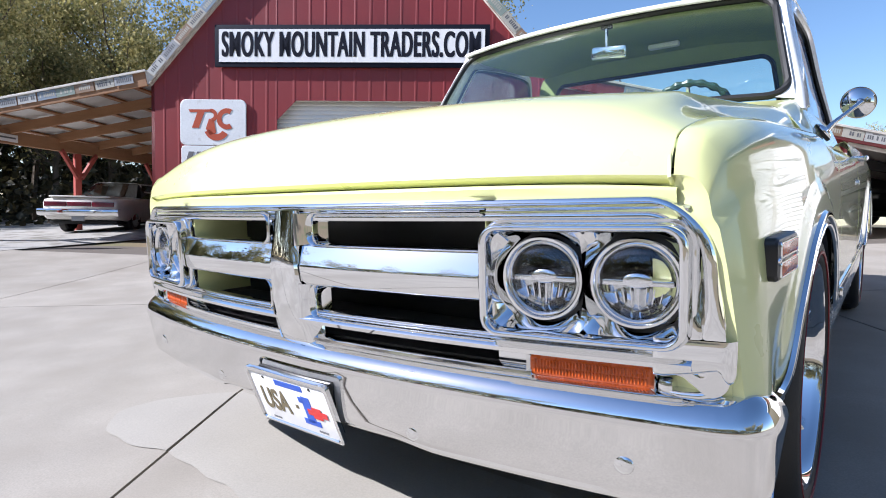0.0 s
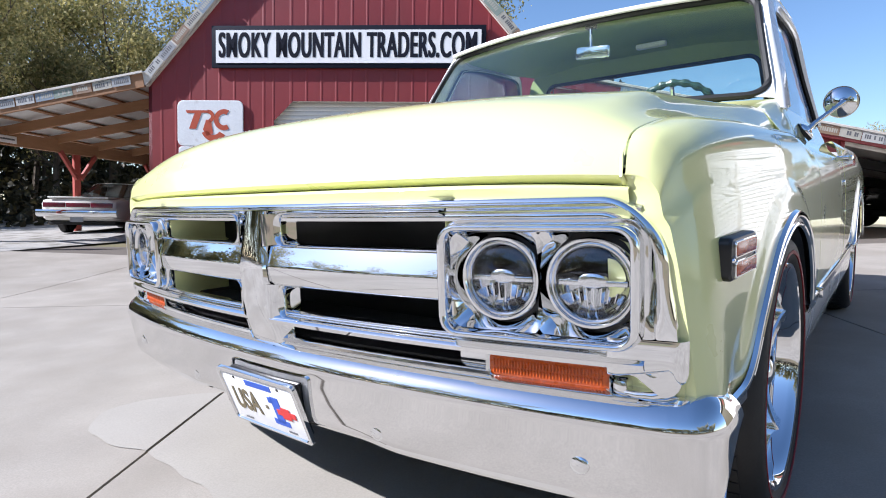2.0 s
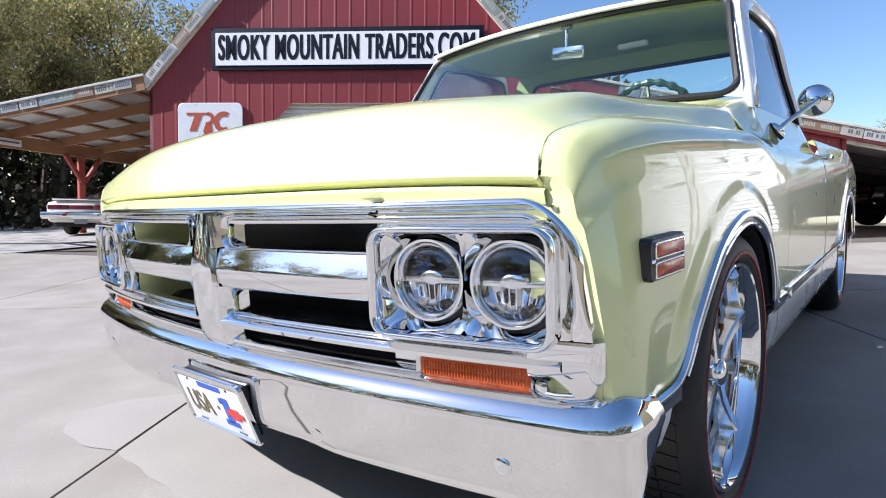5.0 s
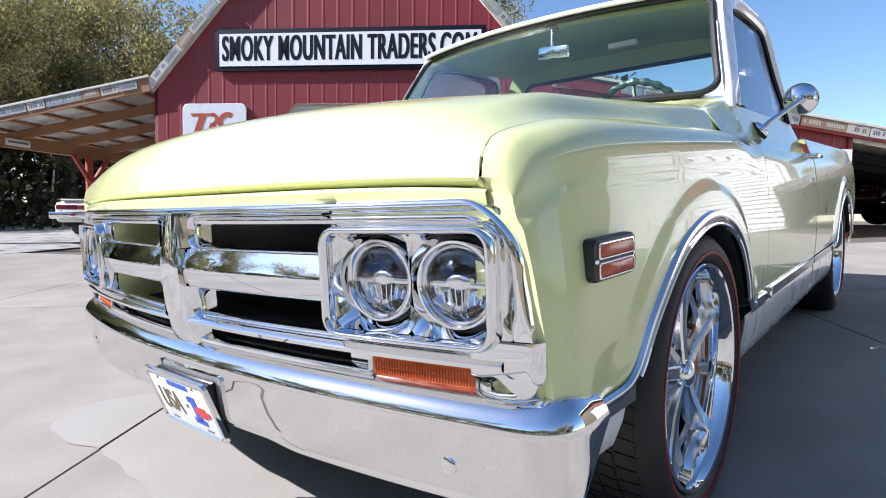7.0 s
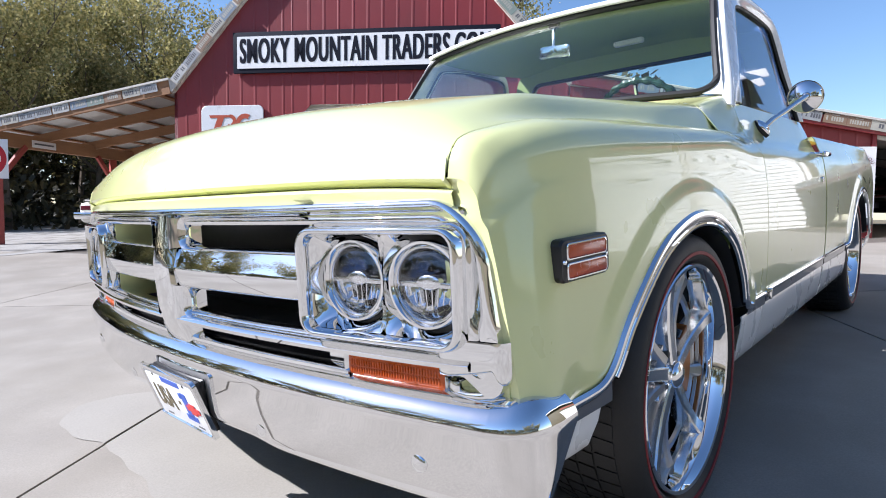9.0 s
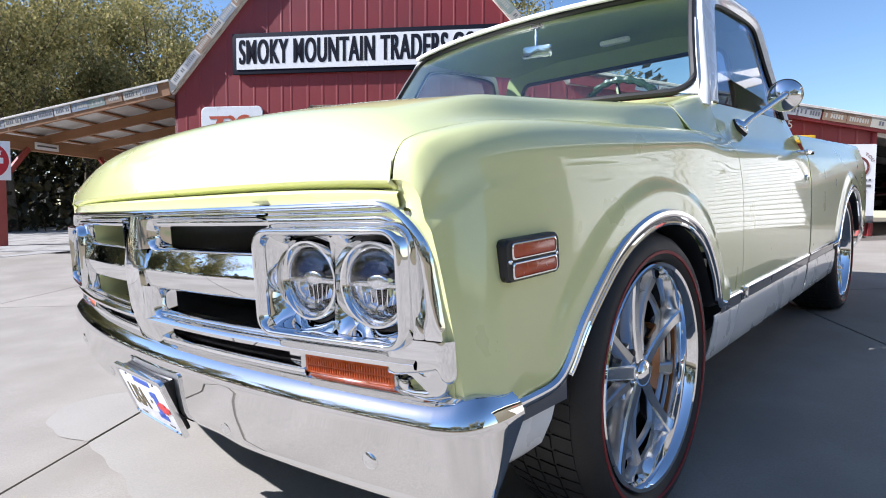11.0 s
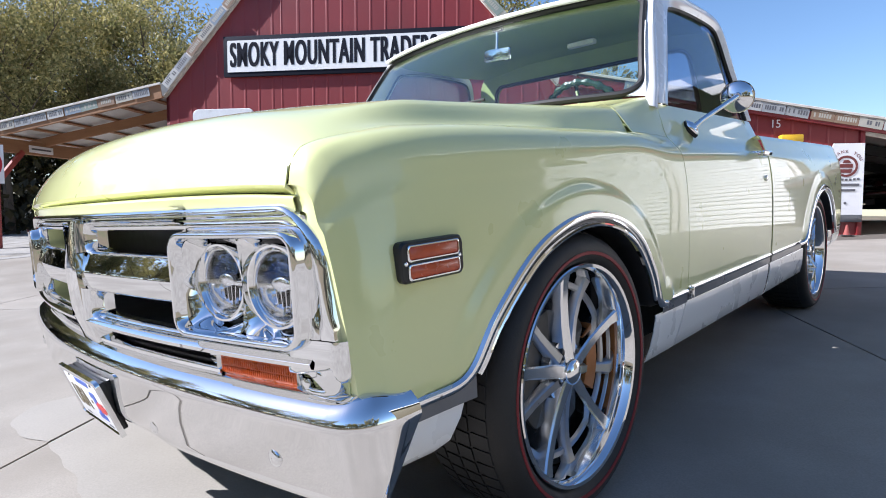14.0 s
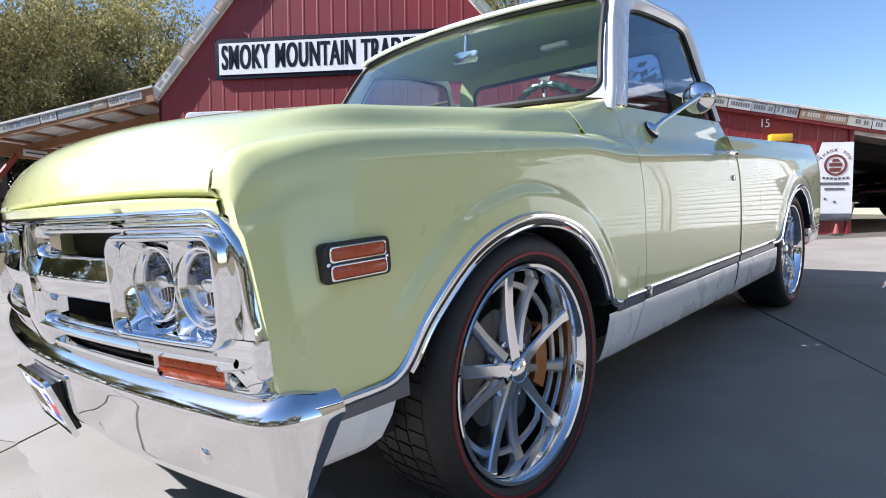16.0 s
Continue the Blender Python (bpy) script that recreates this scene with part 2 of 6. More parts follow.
def disc_loops(rs, n, at, axis="y"):
    """Circles (radius, offset) along an axis round a centre."""
    out = []
    for r, o in rs:
        ring = []
        for k in range(n):
            c, s = math.cos(2 * math.pi * k / n) * r, math.sin(2 * math.pi * k / n) * r
            ring.append((at[0] + c, at[1] + o, at[2] + s) if axis == "y" else (at[0] + o, at[1] + c, at[2] + s) if axis == "x" else (at[0] + c, at[1] + s, at[2] + o))
        out.append(ring)
    return out


def tube(path, r, n=8, closed=False, bm=None, cap=True):
    path = [Vector(p) for p in path]
    rows = []
    up = Vector((0, 0, 1))
    for k, p in enumerate(path):
        a = path[k - 1] if closed or k else p
        b = path[(k + 1) % len(path)] if closed or k < len(path) - 1 else p
        d = (b - a).normalized()
        side = d.cross(up)
        if side.length < 0.05:
            side = d.cross(Vector((1, 0, 0)))
        side.normalize()
        top = side.cross(d).normalized()
        rad = r[k] if isinstance(r, (list, tuple)) else r
        rows.append([p + side * math.cos(2 * math.pi * j / n) * rad + top * math.sin(2 * math.pi * j / n) * rad for j in range(n)])
    if closed:
        rows.append(rows[0])
    return loft(rows, cap and not closed, cap and not closed, bm)


def spline(points, n):
    """Catmull-Rom through the points, n samples a piece."""
    P = [np.array(p, float) for p in points]
    out = []
    for k in range(len(P) - 1):
        a, b, c, d = P[max(k - 1, 0)], P[k], P[k + 1], P[min(k + 2, len(P) - 1)]
        for j in range(n):
            t = j / n
            out.append(0.5 * (2 * b + (c - a) * t + (2 * a - 5 * b + 4 * c - d) * t * t + (3 * b - a - 3 * c + d) * t ** 3))
    out.append(P[-1])
    return out


def rrect(cx, cz, hw, hz, r, n=6):
    """Rounded rectangle as (x, z) points, anticlockwise, with extra points on the long sides."""
    r = min(r, hw * 0.99, hz * 0.99)
    out = []
    for qx, qz, a0 in ((1, -1, -90), (1, 1, 0), (-1, 1, 90), (-1, -1, 180)):
        for k in range(n + 1):
            a = radians(a0 + 90 * k / n)
            out.append((cx + qx * (hw - r) + math.cos(a) * r, cz + qz * (hz - r) + math.sin(a) * r))
    full = []
    for k, p in enumerate(out):
        q = out[(k + 1) % len(out)]
        full.append(p)
        if k % (n + 1) == n:
            steps = 12 if k // (n + 1) in (1, 3) else 4
            full += [(p[0] + (q[0] - p[0]) * j / steps, p[1] + (q[1] - p[1]) * j / steps) for j in range(1, steps)]
    return full


def text_mesh(body, size, depth=0.002, squeeze=1.0, bold=0.0, spacing=1.0):
    cu = bpy.data.curves.new("lettering", "FONT")
    cu.body, cu.size, cu.extrude, cu.offset = body, size, depth, bold
    cu.align_x, cu.align_y, cu.space_character = "CENTER", "CENTER", spacing
    ob = bpy.data.objects.new("lettering", cu)
    scene.collection.objects.link(ob)
    me = bpy.data.meshes.new_from_object(ob.evaluated_get(bpy.context.evaluated_depsgraph_get()))
    bpy.data.objects.remove(ob)
    bpy.data.curves.remove(cu)
    for v in me.vertices:
        v.co.x *= squeeze
    return me


def smoothstep(a, b, x):
    t = min(max((x - a) / (b - a), 0.0), 1.0)
    return t * t * (3 - 2 * t)


def curve(x, xs, ys):
    """Smooth monotone-ish interpolation through a few knots."""
    x = min(max(x, xs[0]), xs[-1])
    k = max(i for i in range(len(xs) - 1) if xs[i] <= x)
    h = xs[k + 1] - xs[k]
    s = [(ys[i + 1] - ys[i]) / (xs[i + 1] - xs[i]) for i in range(len(xs) - 1)]
    m = [s[0]] + [0 if s[i - 1] * s[i] <= 0 else 2 * s[i - 1] * s[i] / (s[i - 1] + s[i]) for i in range(1, len(s))] + [s[-1]]
    t = (x - xs[k]) / h
    return ((2 * t ** 3 - 3 * t * t + 1) * ys[k] + (t ** 3 - 2 * t * t + t) * h * m[k] + (-2 * t ** 3 + 3 * t * t) * ys[k + 1] + (t ** 3 - t * t) * h * m[k + 1])


# ---- ground ----
def apron(x, y):
    """Height of the ground: the sloping apron, rising to a level lot."""
    plane = 0.01359 * x + 0.06442 * y
    r = math.hypot(x, y)
    flat = 0.01359 * x * 11 / max(r, 11) + 0.06442 * y * 11 / max(r, 11)
    return plane + (flat - plane) * smoothstep(9, 13, r) + 0.30 * smoothstep(0, 1, (-x - 5) / 6)


BARN_DEG = 35.305
BARN_DIR = radians(BARN_DEG)
UX, UY = math.cos(BARN_DIR), math.sin(BARN_DIR)
BASE = Vector((0.405, 8.356, 0.0))


def at_barn(u, d, z):
    """u along the barn front, d behind it, z true height."""
    return (BASE.x + u * UX - d * UY, BASE.y + u * UY + d * UX, z)


ground = tagged(new("ground"), kind="structure")
radii = [0, 1.5, 3, 4.5, 6, 7.5, 9, 10, 11, 12, 13.5, 15, 17, 20, 25, 35, 60, 120, 400, 1500]
rows = [[(r * math.cos(a), r * math.sin(a), apron(r * math.cos(a), r * math.sin(a)) - 0.025) for a in [2 * math.pi * k / 96 for k in range(96)]] for r in radii[1:]]
bm = grid(rows, None, True)
ground.data = None
bpy.data.objects.remove(ground)
ground = tagged(part("ground", bm, SOIL), "leaf-covered soil round the lot", "ground", kind="structure")


def slab_mesh(u0, u1, v0, v1, inset=0.006):
    """One cast slab, following the slope, with eased edges."""
    bm = bmesh.new()
    n = 4
    cols = [u0 + inset + (u1 - u0 - 2 * inset) * k / n for k in range(n + 1)]
    rws = [v0 + inset + (v1 - v0 - 2 * inset) * k / n for k in range(n + 1)]
    grid_pts = []
    for v in rws:
        row = []
        for u in cols:
            x, y = u * UX - v * UY, u * UY + v * UX
            row.append((x, y, apron(x, y)))
        grid_pts.append(row)
    grid(grid_pts, bm)
    rim = [e for e in bm.edges if len(e.link_faces) == 1]
    r = bmesh.ops.extrude_edge_only(bm, edges=rim)
    for g in r["geom"]:
        if isinstance(g, bmesh.types.BMVert):
            g.co.z -= 0.05
    return bm


pavement = tagged(part("pavement", grid([[(u * UX - v * UY, u * UY + v * UX, apron(u * UX - v * UY, u * UY + v * UX) - 0.018) for u in [-11.7 + 2 * k for k in range(15)]] for v in [-7.8 + 1.8 * k for k in range(9)]]), JOINT),
                  "pale concrete apron with straight joints", "pavement", kind="structure")
SU = [-11.1, -7.75, -4.43, -1.10, 2.21, 5.52, 8.85, 12.2, 15.5]
SV = [-7.5, -4.15, -0.82, 2.51, 5.80]
for i in range(len(SU) - 1):
    for j in range(len(SV) - 1):
        part("slab", slab_mesh(SU[i], SU[i + 1], SV[j], SV[j + 1]), CONCRETE, pavement)
# dry, paler patch with a curved edge that runs under the truck
for side in (-1, 1):
    bm = bmesh.new()
    edge = spline([(-1.10, -0.30), (-1.25, -0.48), (-1.325, -0.66), (-1.22, -0.81), (-1.02, -0.848), (-0.88, -0.825), (-0.77, -0.797), (-0.57, -0.806), (-0.36, -0.813), (-0.10, -0.86), (0.30, -0.95), (0.70, -0.93)], 5) + [np.array((0.9, -0.30))]
    bm.faces.new([bm.verts.new(SLOPE @ Vector((x + 0.006 * math.sin(37 * y), y + 0.006 * math.sin(29 * x), 0.003))) for x, y in edge])
    bmesh.ops.triangulate(bm, faces=bm.faces[:])
    bmesh.ops.bisect_plane(bm, geom=bm.verts[:] + bm.edges[:] + bm.faces[:], plane_co=(UX * (-1.10 + 0.007 * side), UY * (-1.10 + 0.007 * side), 0), plane_no=(UX * side, UY * side, 0), clear_inner=True)
    part("dry_patch", bm, DRY_CONCRETE, pavement, "paler dry patch on the concrete")
lot = tagged(part("gravel_lot", grid([[(-14.5 - 14 * k / 12 * 0 + dx, -9 + 24 * k / 20, apron(-14.5 + dx, -9 + 24 * k / 20) + 0.004) for dx in (-16, -8, -2, 0, 2, 4, 5.6)] for k in range(21)]), GRAVEL), "loose grey gravel beside the concrete", "gravel", kind="structure")

# ---- barn ----
barn = thing("barn", "red metal-clad barn with lean-to roofs and a lettered sign", "barn")
GABLE_C, EAVE_U, EAVE_Z, RISE = -7.21, 3.09, 2.70, 1.12


def gable_z(u):
    return EAVE_Z + 0.02 + max(0.0, (EAVE_U - abs(u - GABLE_C)) * RISE)


def leanto_z(u):
    return 2.86 - 0.185 * (abs(u - GABLE_C) - EAVE_U)


DOOR = (-8.32, -5.05, 2.46, 0.29)


def wall_panel(u0, u1, low, high, d=0.0, step=0.23):
    """One sheet of ribbed cladding."""
    bm = bmesh.new()
    n = max(1, round((u1 - u0) / step))
    prof = []
    for k in range(n):
        a = u0 + (u1 - u0) * k / n
        w = (u1 - u0) / n
        prof += [(a, 0.0), (a + w * 0.80, 0.0), (a + w * 0.86, -0.0035), (a + w * 0.94, -0.0035)]
    prof.append((u1, 0.0))
    lo = [bm.verts.new(at_barn(u, d + o, low(u))) for u, o in prof]
    hi = [bm.verts.new(at_barn(u, d + o, high(u))) for u, o in prof]
    for k in range(len(prof) - 1):
        if high(prof[k][0]) > low(prof[k][0]) + 0.001 or high(prof[k + 1][0]) > low(prof[k + 1][0]) + 0.001:
            bm.faces.new((lo[k], lo[k + 1], hi[k + 1], hi[k]))
    return bm


front_wall = part("front_wall", grid([[at_barn(u, 0.06, -0.4), at_barn(u, 0.06, gable_z(u) - 0.1)] for u in (-10.28, -9.2, -8.4)]), DARK, barn, "red ribbed metal front wall", solid=0.05)


def door_top(u):
    """Clipped upper corners of the door opening."""
    a, b, top, cut = DOOR
    if u <= a or u >= b:
        return -0.5
    return top - max(0.0, cut - (u - a), cut - (b - u))


u = -10.30
while u < -4.13:
    u1 = min(u + 0.92, -4.12)
    for cut in (DOOR[0], DOOR[0] + DOOR[3], DOOR[1] - DOOR[3], DOOR[1]):
        if u + 0.01 < cut < u1 - 0.01:
            u1 = cut
    e = 1e-4
    part("wall_sheet", wall_panel(u, u1, lambda q, a=u, b=u1: max(-0.4, door_top(min(max(q, a + e), b - e))), gable_z), BARN_RED, front_wall, smooth=False)
    u = u1
# lean-to wall on the right
u = -4.12
while u < -0.02:
    u1 = min(u + 0.92, -0.01)
    part("wall_sheet", wall_panel(u, u1, lambda q: 0.2, lambda q: leanto_z(q) - 0.1), BARN_RED, front_wall, smooth=False)
    u = u1
part("side_wall", grid([[at_barn(-10.30, d, z) for d in (0, 5, 10)] for z in (-0.4, 2.8)]), BARN_RED, barn, "red side wall", solid=0.05)
part("bay_wall", grid([[at_barn(-0.01, d, z) for d in (0, 4, 8)] for z in (0.2, 2.1)]), BARN_RED, barn, "red bay side wall", solid=0.05)
part("corner_trim", box(-0.06, 0.0, -0.03, 0.10, 0.3, 1.95, 0.004, None, Matrix.Translation(BASE) @ pose(0, 0, 0, 0, 0, BARN_DEG)), BARN_RED, barn)
# roller door slats
slat_z = -0.3
door = part("roller_door", grid([[at_barn(q, 0.16, z) for q in (DOOR[0] - 0.1, DOOR[1] + 0.1)] for z in (-0.3, 2.6)]), DOOR_WHITE, barn, "white ribbed roller door")
k = 0
while slat_z < 2.52:
    prof = [(0.155, 0.0), (0.135, 0.012), (0.132, 0.035), (0.145, 0.062), (0.155, 0.066)]
    part("slat", grid([[at_barn(q, d, slat_z + dz) for q in (DOOR[0] - 0.08, DOOR[1] + 0.08)] for d, dz in prof]), DOOR_WHITE, door)
    slat_z += 0.066
# main roof: two slopes with overhang and fascia boards
for s in (-1, 1):
    e0 = GABLE_C + s * (EAVE_U + 0.02)
    top = gable_z(GABLE_C) + 0.16
    rows = []
    for d in (-0.06, 3, 6, 10.2):
        rows.append([at_barn(e0 + s * 0.28, d, EAVE_Z + 0.13), at_barn(e0, d, EAVE_Z + 0.19), at_barn(GABLE_C + s * EAVE_U / 2, d, (EAVE_Z + top) / 2 + 0.10), at_barn(GABLE_C, d, top + 0.05)])
    part("roof_slope", grid(rows), ROOF_METAL, barn, "grey metal roof", solid=0.03)
    rows = [[at_barn(q, -0.05, z + dz) for dz in (0.145, -0.045)] for q, z in ((e0 + s * 0.26, EAVE_Z), (e0 - s * 0.03, EAVE_Z + 0.03), (GABLE_C, top - 0.10))]
    fascia = part("fascia", grid(rows), TRIM_WHITE, barn, "weathered white fascia board", solid=0.03)
    rows = [[at_barn(q, d, z - 0.05) for d in (-0.05, 0.0)] for q, z in ((e0 + s * 0.26, EAVE_Z), (e0 - s * 0.03, EAVE_Z + 0.03), (GABLE_C, top - 0.10))]
    part("soffit", grid(rows), TRIM_WHITE, barn, "white soffit", solid=0.01)


def plate_row(a, b, n0, n1, d, tilt_z):
    """Old licence plates nailed along a fascia from a to b (u, z)."""
    L = math.hypot(b[0] - a[0], b[1] - a[1])
    ang = math.atan2(b[1] - a[1], b[0] - a[0])
    k = 0.02 + n0
    while k < L - 0.30 and k < n1:
        u, z = a[0] + math.cos(ang) * (k + 0.152), a[1] + math.sin(ang) * (k + 0.152)
        m = Matrix.Translation(at_barn(u, d - random.uniform(0.004, 0.012), z + tilt_z)) @ pose(0, 0, 0, 90, 0, BARN_DEG) @ pose(0, 0, 0, 0, 0, math.degrees(ang) + random.uniform(-1.5, 1.5))
        c = random.choice(PLATE_COLOURS)
        p = part("old_plate", box(-0.150, 0.150, -0.066, 0.066, -0.001, 0.001, 0, None, m), c, barn, "weathered embossed tin plate")
        dark = SIGN_GREY if c.name.split("_")[-1] in ("cream", "white", "grey", "tin") else PLATE_COLOURS[0]
        bm = bmesh.new()
        x = -0.115
        while x < 0.11:
            w = random.uniform(0.016, 0.026)
            if random.random() > 0.15:
                box(x, x + w, -0.028, 0.030, 0.001, 0.0025, 0, bm, m)
            x += w + 0.011
        box(-0.05, 0.05, 0.046, 0.056, 0.001, 0.0022, 0, bm, m)
        tagged(part("plate_mark", bm, dark, p, smooth=False), kind="stuff")
        k += 0.305 + random.choice((0.0, 0.004, 0.008, 0.02))


top = gable_z(GABLE_C) + 0.06
for s in (-1, 1):
    e0 = GABLE_C + s * EAVE_U
    plate_row((e0, EAVE_Z + 0.085), (GABLE_C, top + 0.05), 0.05, 4.2, -0.090, 0.0) if s < 0 else plate_row((GABLE_C, top + 0.05), (e0, EAVE_Z + 0.085), 0.6, 9, -0.090, 0.0)

# lean-to roofs
for s, length in ((-1, 3.80), (1, 9.0)):
    e0 = GABLE_C + s * (EAVE_U + 0.03)
    e1 = e0 + s * length
    z0, z1 = leanto_z(e0), leanto_z(e1)
    rows = [[at_barn(e0, d, z0 + 0.03), at_barn((e0 + e1) / 2, d, (z0 + z1) / 2 + 0.03), at_barn(e1, d, z1 + 0.03)] for d in (-0.11, 2, 4.5, 8)]
    part("leanto_roof", grid(rows), ROOF_METAL, barn, "galvanised lean-to roof", solid=0.012)
    part("leanto_fascia", beam(at_barn(e0, -0.07, z0 - 0.10), at_barn(e1, -0.07, z1 - 0.10), 0.04, 0.21 if s < 0 else 0.15), WOOD if s < 0 else BARN_RED, barn, "timber fascia under the roof edge")
    part("roof_edge", beam(at_barn(e0, -0.11, z0 + 0.022), at_barn(e1, -0.11, z1 + 0.022), 0.012, 0.035), TRIM_WHITE, barn, "pale metal roof edge")
    a, b = ((e0, z0 - 0.066), (e1, z1 - 0.066))
    if s < 0:
        plate_row((b[0], b[1]), (a[0], a[1]), 0.2, length - 0.35, -0.094, 0.0)
        # purlins, rafters, header beam and posts of the open carport
        for d in (1.15, 2.35, 3.55, 4.75, 5.95):
            part("rafter", beam(at_barn(e0, d, z0 - 0.10), at_barn(e1, d, z1 - 0.10), 0.05, 0.17), WOOD, barn, "brown rafter")
        for q in (0.55, 1.15, 1.75, 2.35, 2.95, 3.5):
            part("purlin", beam(at_barn(e0 - q, -0.06, leanto_z(e0 - q) + 0.002), at_barn(e0 - q, 7.5, leanto_z(e0 - q) + 0.002), 0.12, 0.03), WOOD, barn, "brown purlin")
        # eave beam on posts along the outer edge
        part("eave_beam", beam(at_barn(-13.62, -0.05, 2.00), at_barn(-13.62, 7.4, 2.06), 0.10, 0.24), WOOD, barn, "brown eave beam")
        for d in (0.1, 2.9, 5.8):
            part("post", beam(at_barn(-13.62, d, -0.3), at_barn(-13.62, d, 1.90), 0.12, 0.12), RED_WOOD, barn, "red timber post")
            for q in (-1, 1):
                part("brace", beam(at_barn(-13.57, d + q * 0.05, 1.40), at_barn(-13.57, d + q * 0.52, 1.92), 0.06, 0.09), RED_WOOD, barn, "red diagonal brace")
        nb = part("notice", box(-0.27, 0.27, -0.004, 0.004, -0.065, 0.065, 0.002, None, Matrix.Translation(at_barn(-13.56, 1.02, 1.99)) @ pose(0, 0, 0, 0, 0, BARN_DEG + 90)), SIGN_WHITE, barn, "small white notice board")
        part("notice_line", box(-0.22, 0.22, -0.0062, -0.004, -0.012, 0.018, 0, None, Matrix.Translation(at_barn(-13.56, 1.02, 1.99)) @ pose(0, 0, 0, 0, 0, BARN_DEG + 90)), SIGN_GREY, nb)
    else:
        plate_row((a[0], a[1]), (b[0], b[1]), 0.9, length - 1, -0.094, 0.0)
        # bay shade is put into the near-black colour of rafters and back wall
        for d in (1.5, 3.0, 4.5, 6.0):
            part("rafter", beam(at_barn(0, d, leanto_z(0) - 0.10), at_barn(e1, d, z1 - 0.10), 0.05, 0.16), DARK, barn, "rafter coloured dark for the bay's shade")
        part("bay_header", beam(at_barn(0.0, 0.02, leanto_z(0) - 0.17), at_barn(e1, 0.02, z1 - 0.17), 0.05, 0.10), TRIM_WHITE, barn, "white trim over the open bay")
        part("bay_back", grid([[at_barn(q, 8.0, z) for q in (-4.0, 1.2, 5.0)] for z in (1.35, 2.3)]), DARK, barn, "bay back wall coloured dark for the bay's shade", solid=0.05)
        part("bay_back", grid([[at_barn(q, 8.0, z) for q in (-4.0, 0.4)] for z in (0.2, 1.35)]), DARK, barn, "bay back wall coloured dark for the bay's shade", solid=0.05)
part("back_wall", grid([[at_barn(q, 10.0, z) for q in (-10.3, -7.2, -4.1)] for z in (-0.4, 2.8)]), BARN_RED, barn, "red back wall", solid=0.05)

# signs on the front
def board(name, u0, u1, z0, z1, d, mat, parent, label="", thick=0.03, bevel=0.004):
    return part(name, box(u0, u1, -thick, 0, z0, z1, bevel, None, Matrix.Translation((BASE.x - d * -UY * -1, BASE.y + d * UX, 0)) @ pose(0, 0, 0, 0, 0, BARN_DEG)), mat, parent, label)


name_sign = board("name_sign", -9.27, -5.13, 2.945, 3.57, -0.018, SIGN_BLACK, None, "", 0.04)
tagged(name_sign, "long white sign with black lettering on the barn", "sign")
board("face", -9.20, -5.20, 3.015, 3.50, -0.061, SIGN_WHITE, name_sign, "white sign face", 0.006, 0.0)
words = bmesh.new()
for step in range(5):
    me = text_mesh("SMOKY MOUNTAIN TRADERS.COM", 0.50, 0.0005, 0.42, 0.004, 1.10)
    for v in me.vertices:
        v.co.x += (step - 2) * 0.0055
        v.co.z += step * 0.0003
    words.from_mesh(me)
ob = new("lettering", mesh_from(words, "lettering"))
ob.data.materials.append(SIGN_BLACK)
ob.parent = name_sign
ob["label"] = "bold black capital letters"
w = max(v.co.x for v in ob.data.vertices) - min(v.co.x for v in ob.data.vertices)
hgt = max(v.co.y for v in ob.data.vertices) - min(v.co.y for v in ob.data.vertices)
ob.matrix_basis = Matrix.Translation(at_barn(-7.205, -0.0682, 3.258)) @ pose(0, 0, 0, 90, 0, BARN_DEG) @ Matrix.Diagonal((3.90 / w, 0.375 / hgt, 1, 1))

# weathered drinks sign: plain red shapes on white
rc = tagged(part("drinks_sign", loft([[at_barn(x, d, z) for x, z in rrect(-9.31, 2.115, 0.515 - g, 0.345 - g, 0.09)] for g, d in ((0, -0.017), (0, -0.034), (0.006, -0.038))], True, True), WORN_SIGN, smooth=False), "white weathered tin sign with red shapes on the barn", "sign")
FONTM = Matrix.Translation(at_barn(-9.31, -0.040, 2.12)) @ pose(0, 0, 0, 90, 0, BARN_DEG)


def flat(name, polys, mat, parent, m, h=0.003, label=""):
    bm = bmesh.new()
    for poly in polys:
        f = bm.faces.new([bm.verts.new(m @ Vector((x, y, 0))) for x, y in poly])
        r = bmesh.ops.extrude_face_region(bm, geom=[f])
        bmesh.ops.translate(bm, vec=(m.to_3x3() @ Vector((0, 0, h))), verts=[g for g in r["geom"] if isinstance(g, bmesh.types.BMVert)])
    return part(name, bm, mat, parent, label, smooth=False)


arc = lambda cx, cy, r0, r1, a0, a1, n=14: [(cx + math.cos(radians(a0 + (a1 - a0) * k / n)) * r0, cy + math.sin(radians(a0 + (a1 - a0) * k / n)) * r0) for k in range(n + 1)] + [(cx + math.cos(radians(a1 + (a0 - a1) * k / n)) * r1, cy + math.sin(radians(a1 + (a0 - a1) * k / n)) * r1) for k in range(n + 1)]
flat("emblem", [[(-0.38, 0.19), (-0.02, 0.19), (-0.02, 0.155), (-0.36, 0.145)], [(-0.24, 0.15), (-0.13, 0.15), (-0.22, -0.09), (-0.33, -0.09)], arc(-0.03, 0.10, 0.10, 0.045, -80, 95), [(-0.06, 0.05), (0.02, 0.03), (0.05, -0.16), (-0.05, -0.20), (-0.11, -0.10)],
               arc(0.22, 0.05, 0.16, 0.085, 60, 300), arc(0.06, -0.08, 0.20, 0.10, 200, 330)], SIGN_RED, rc, FONTM, label="red flowing emblem")
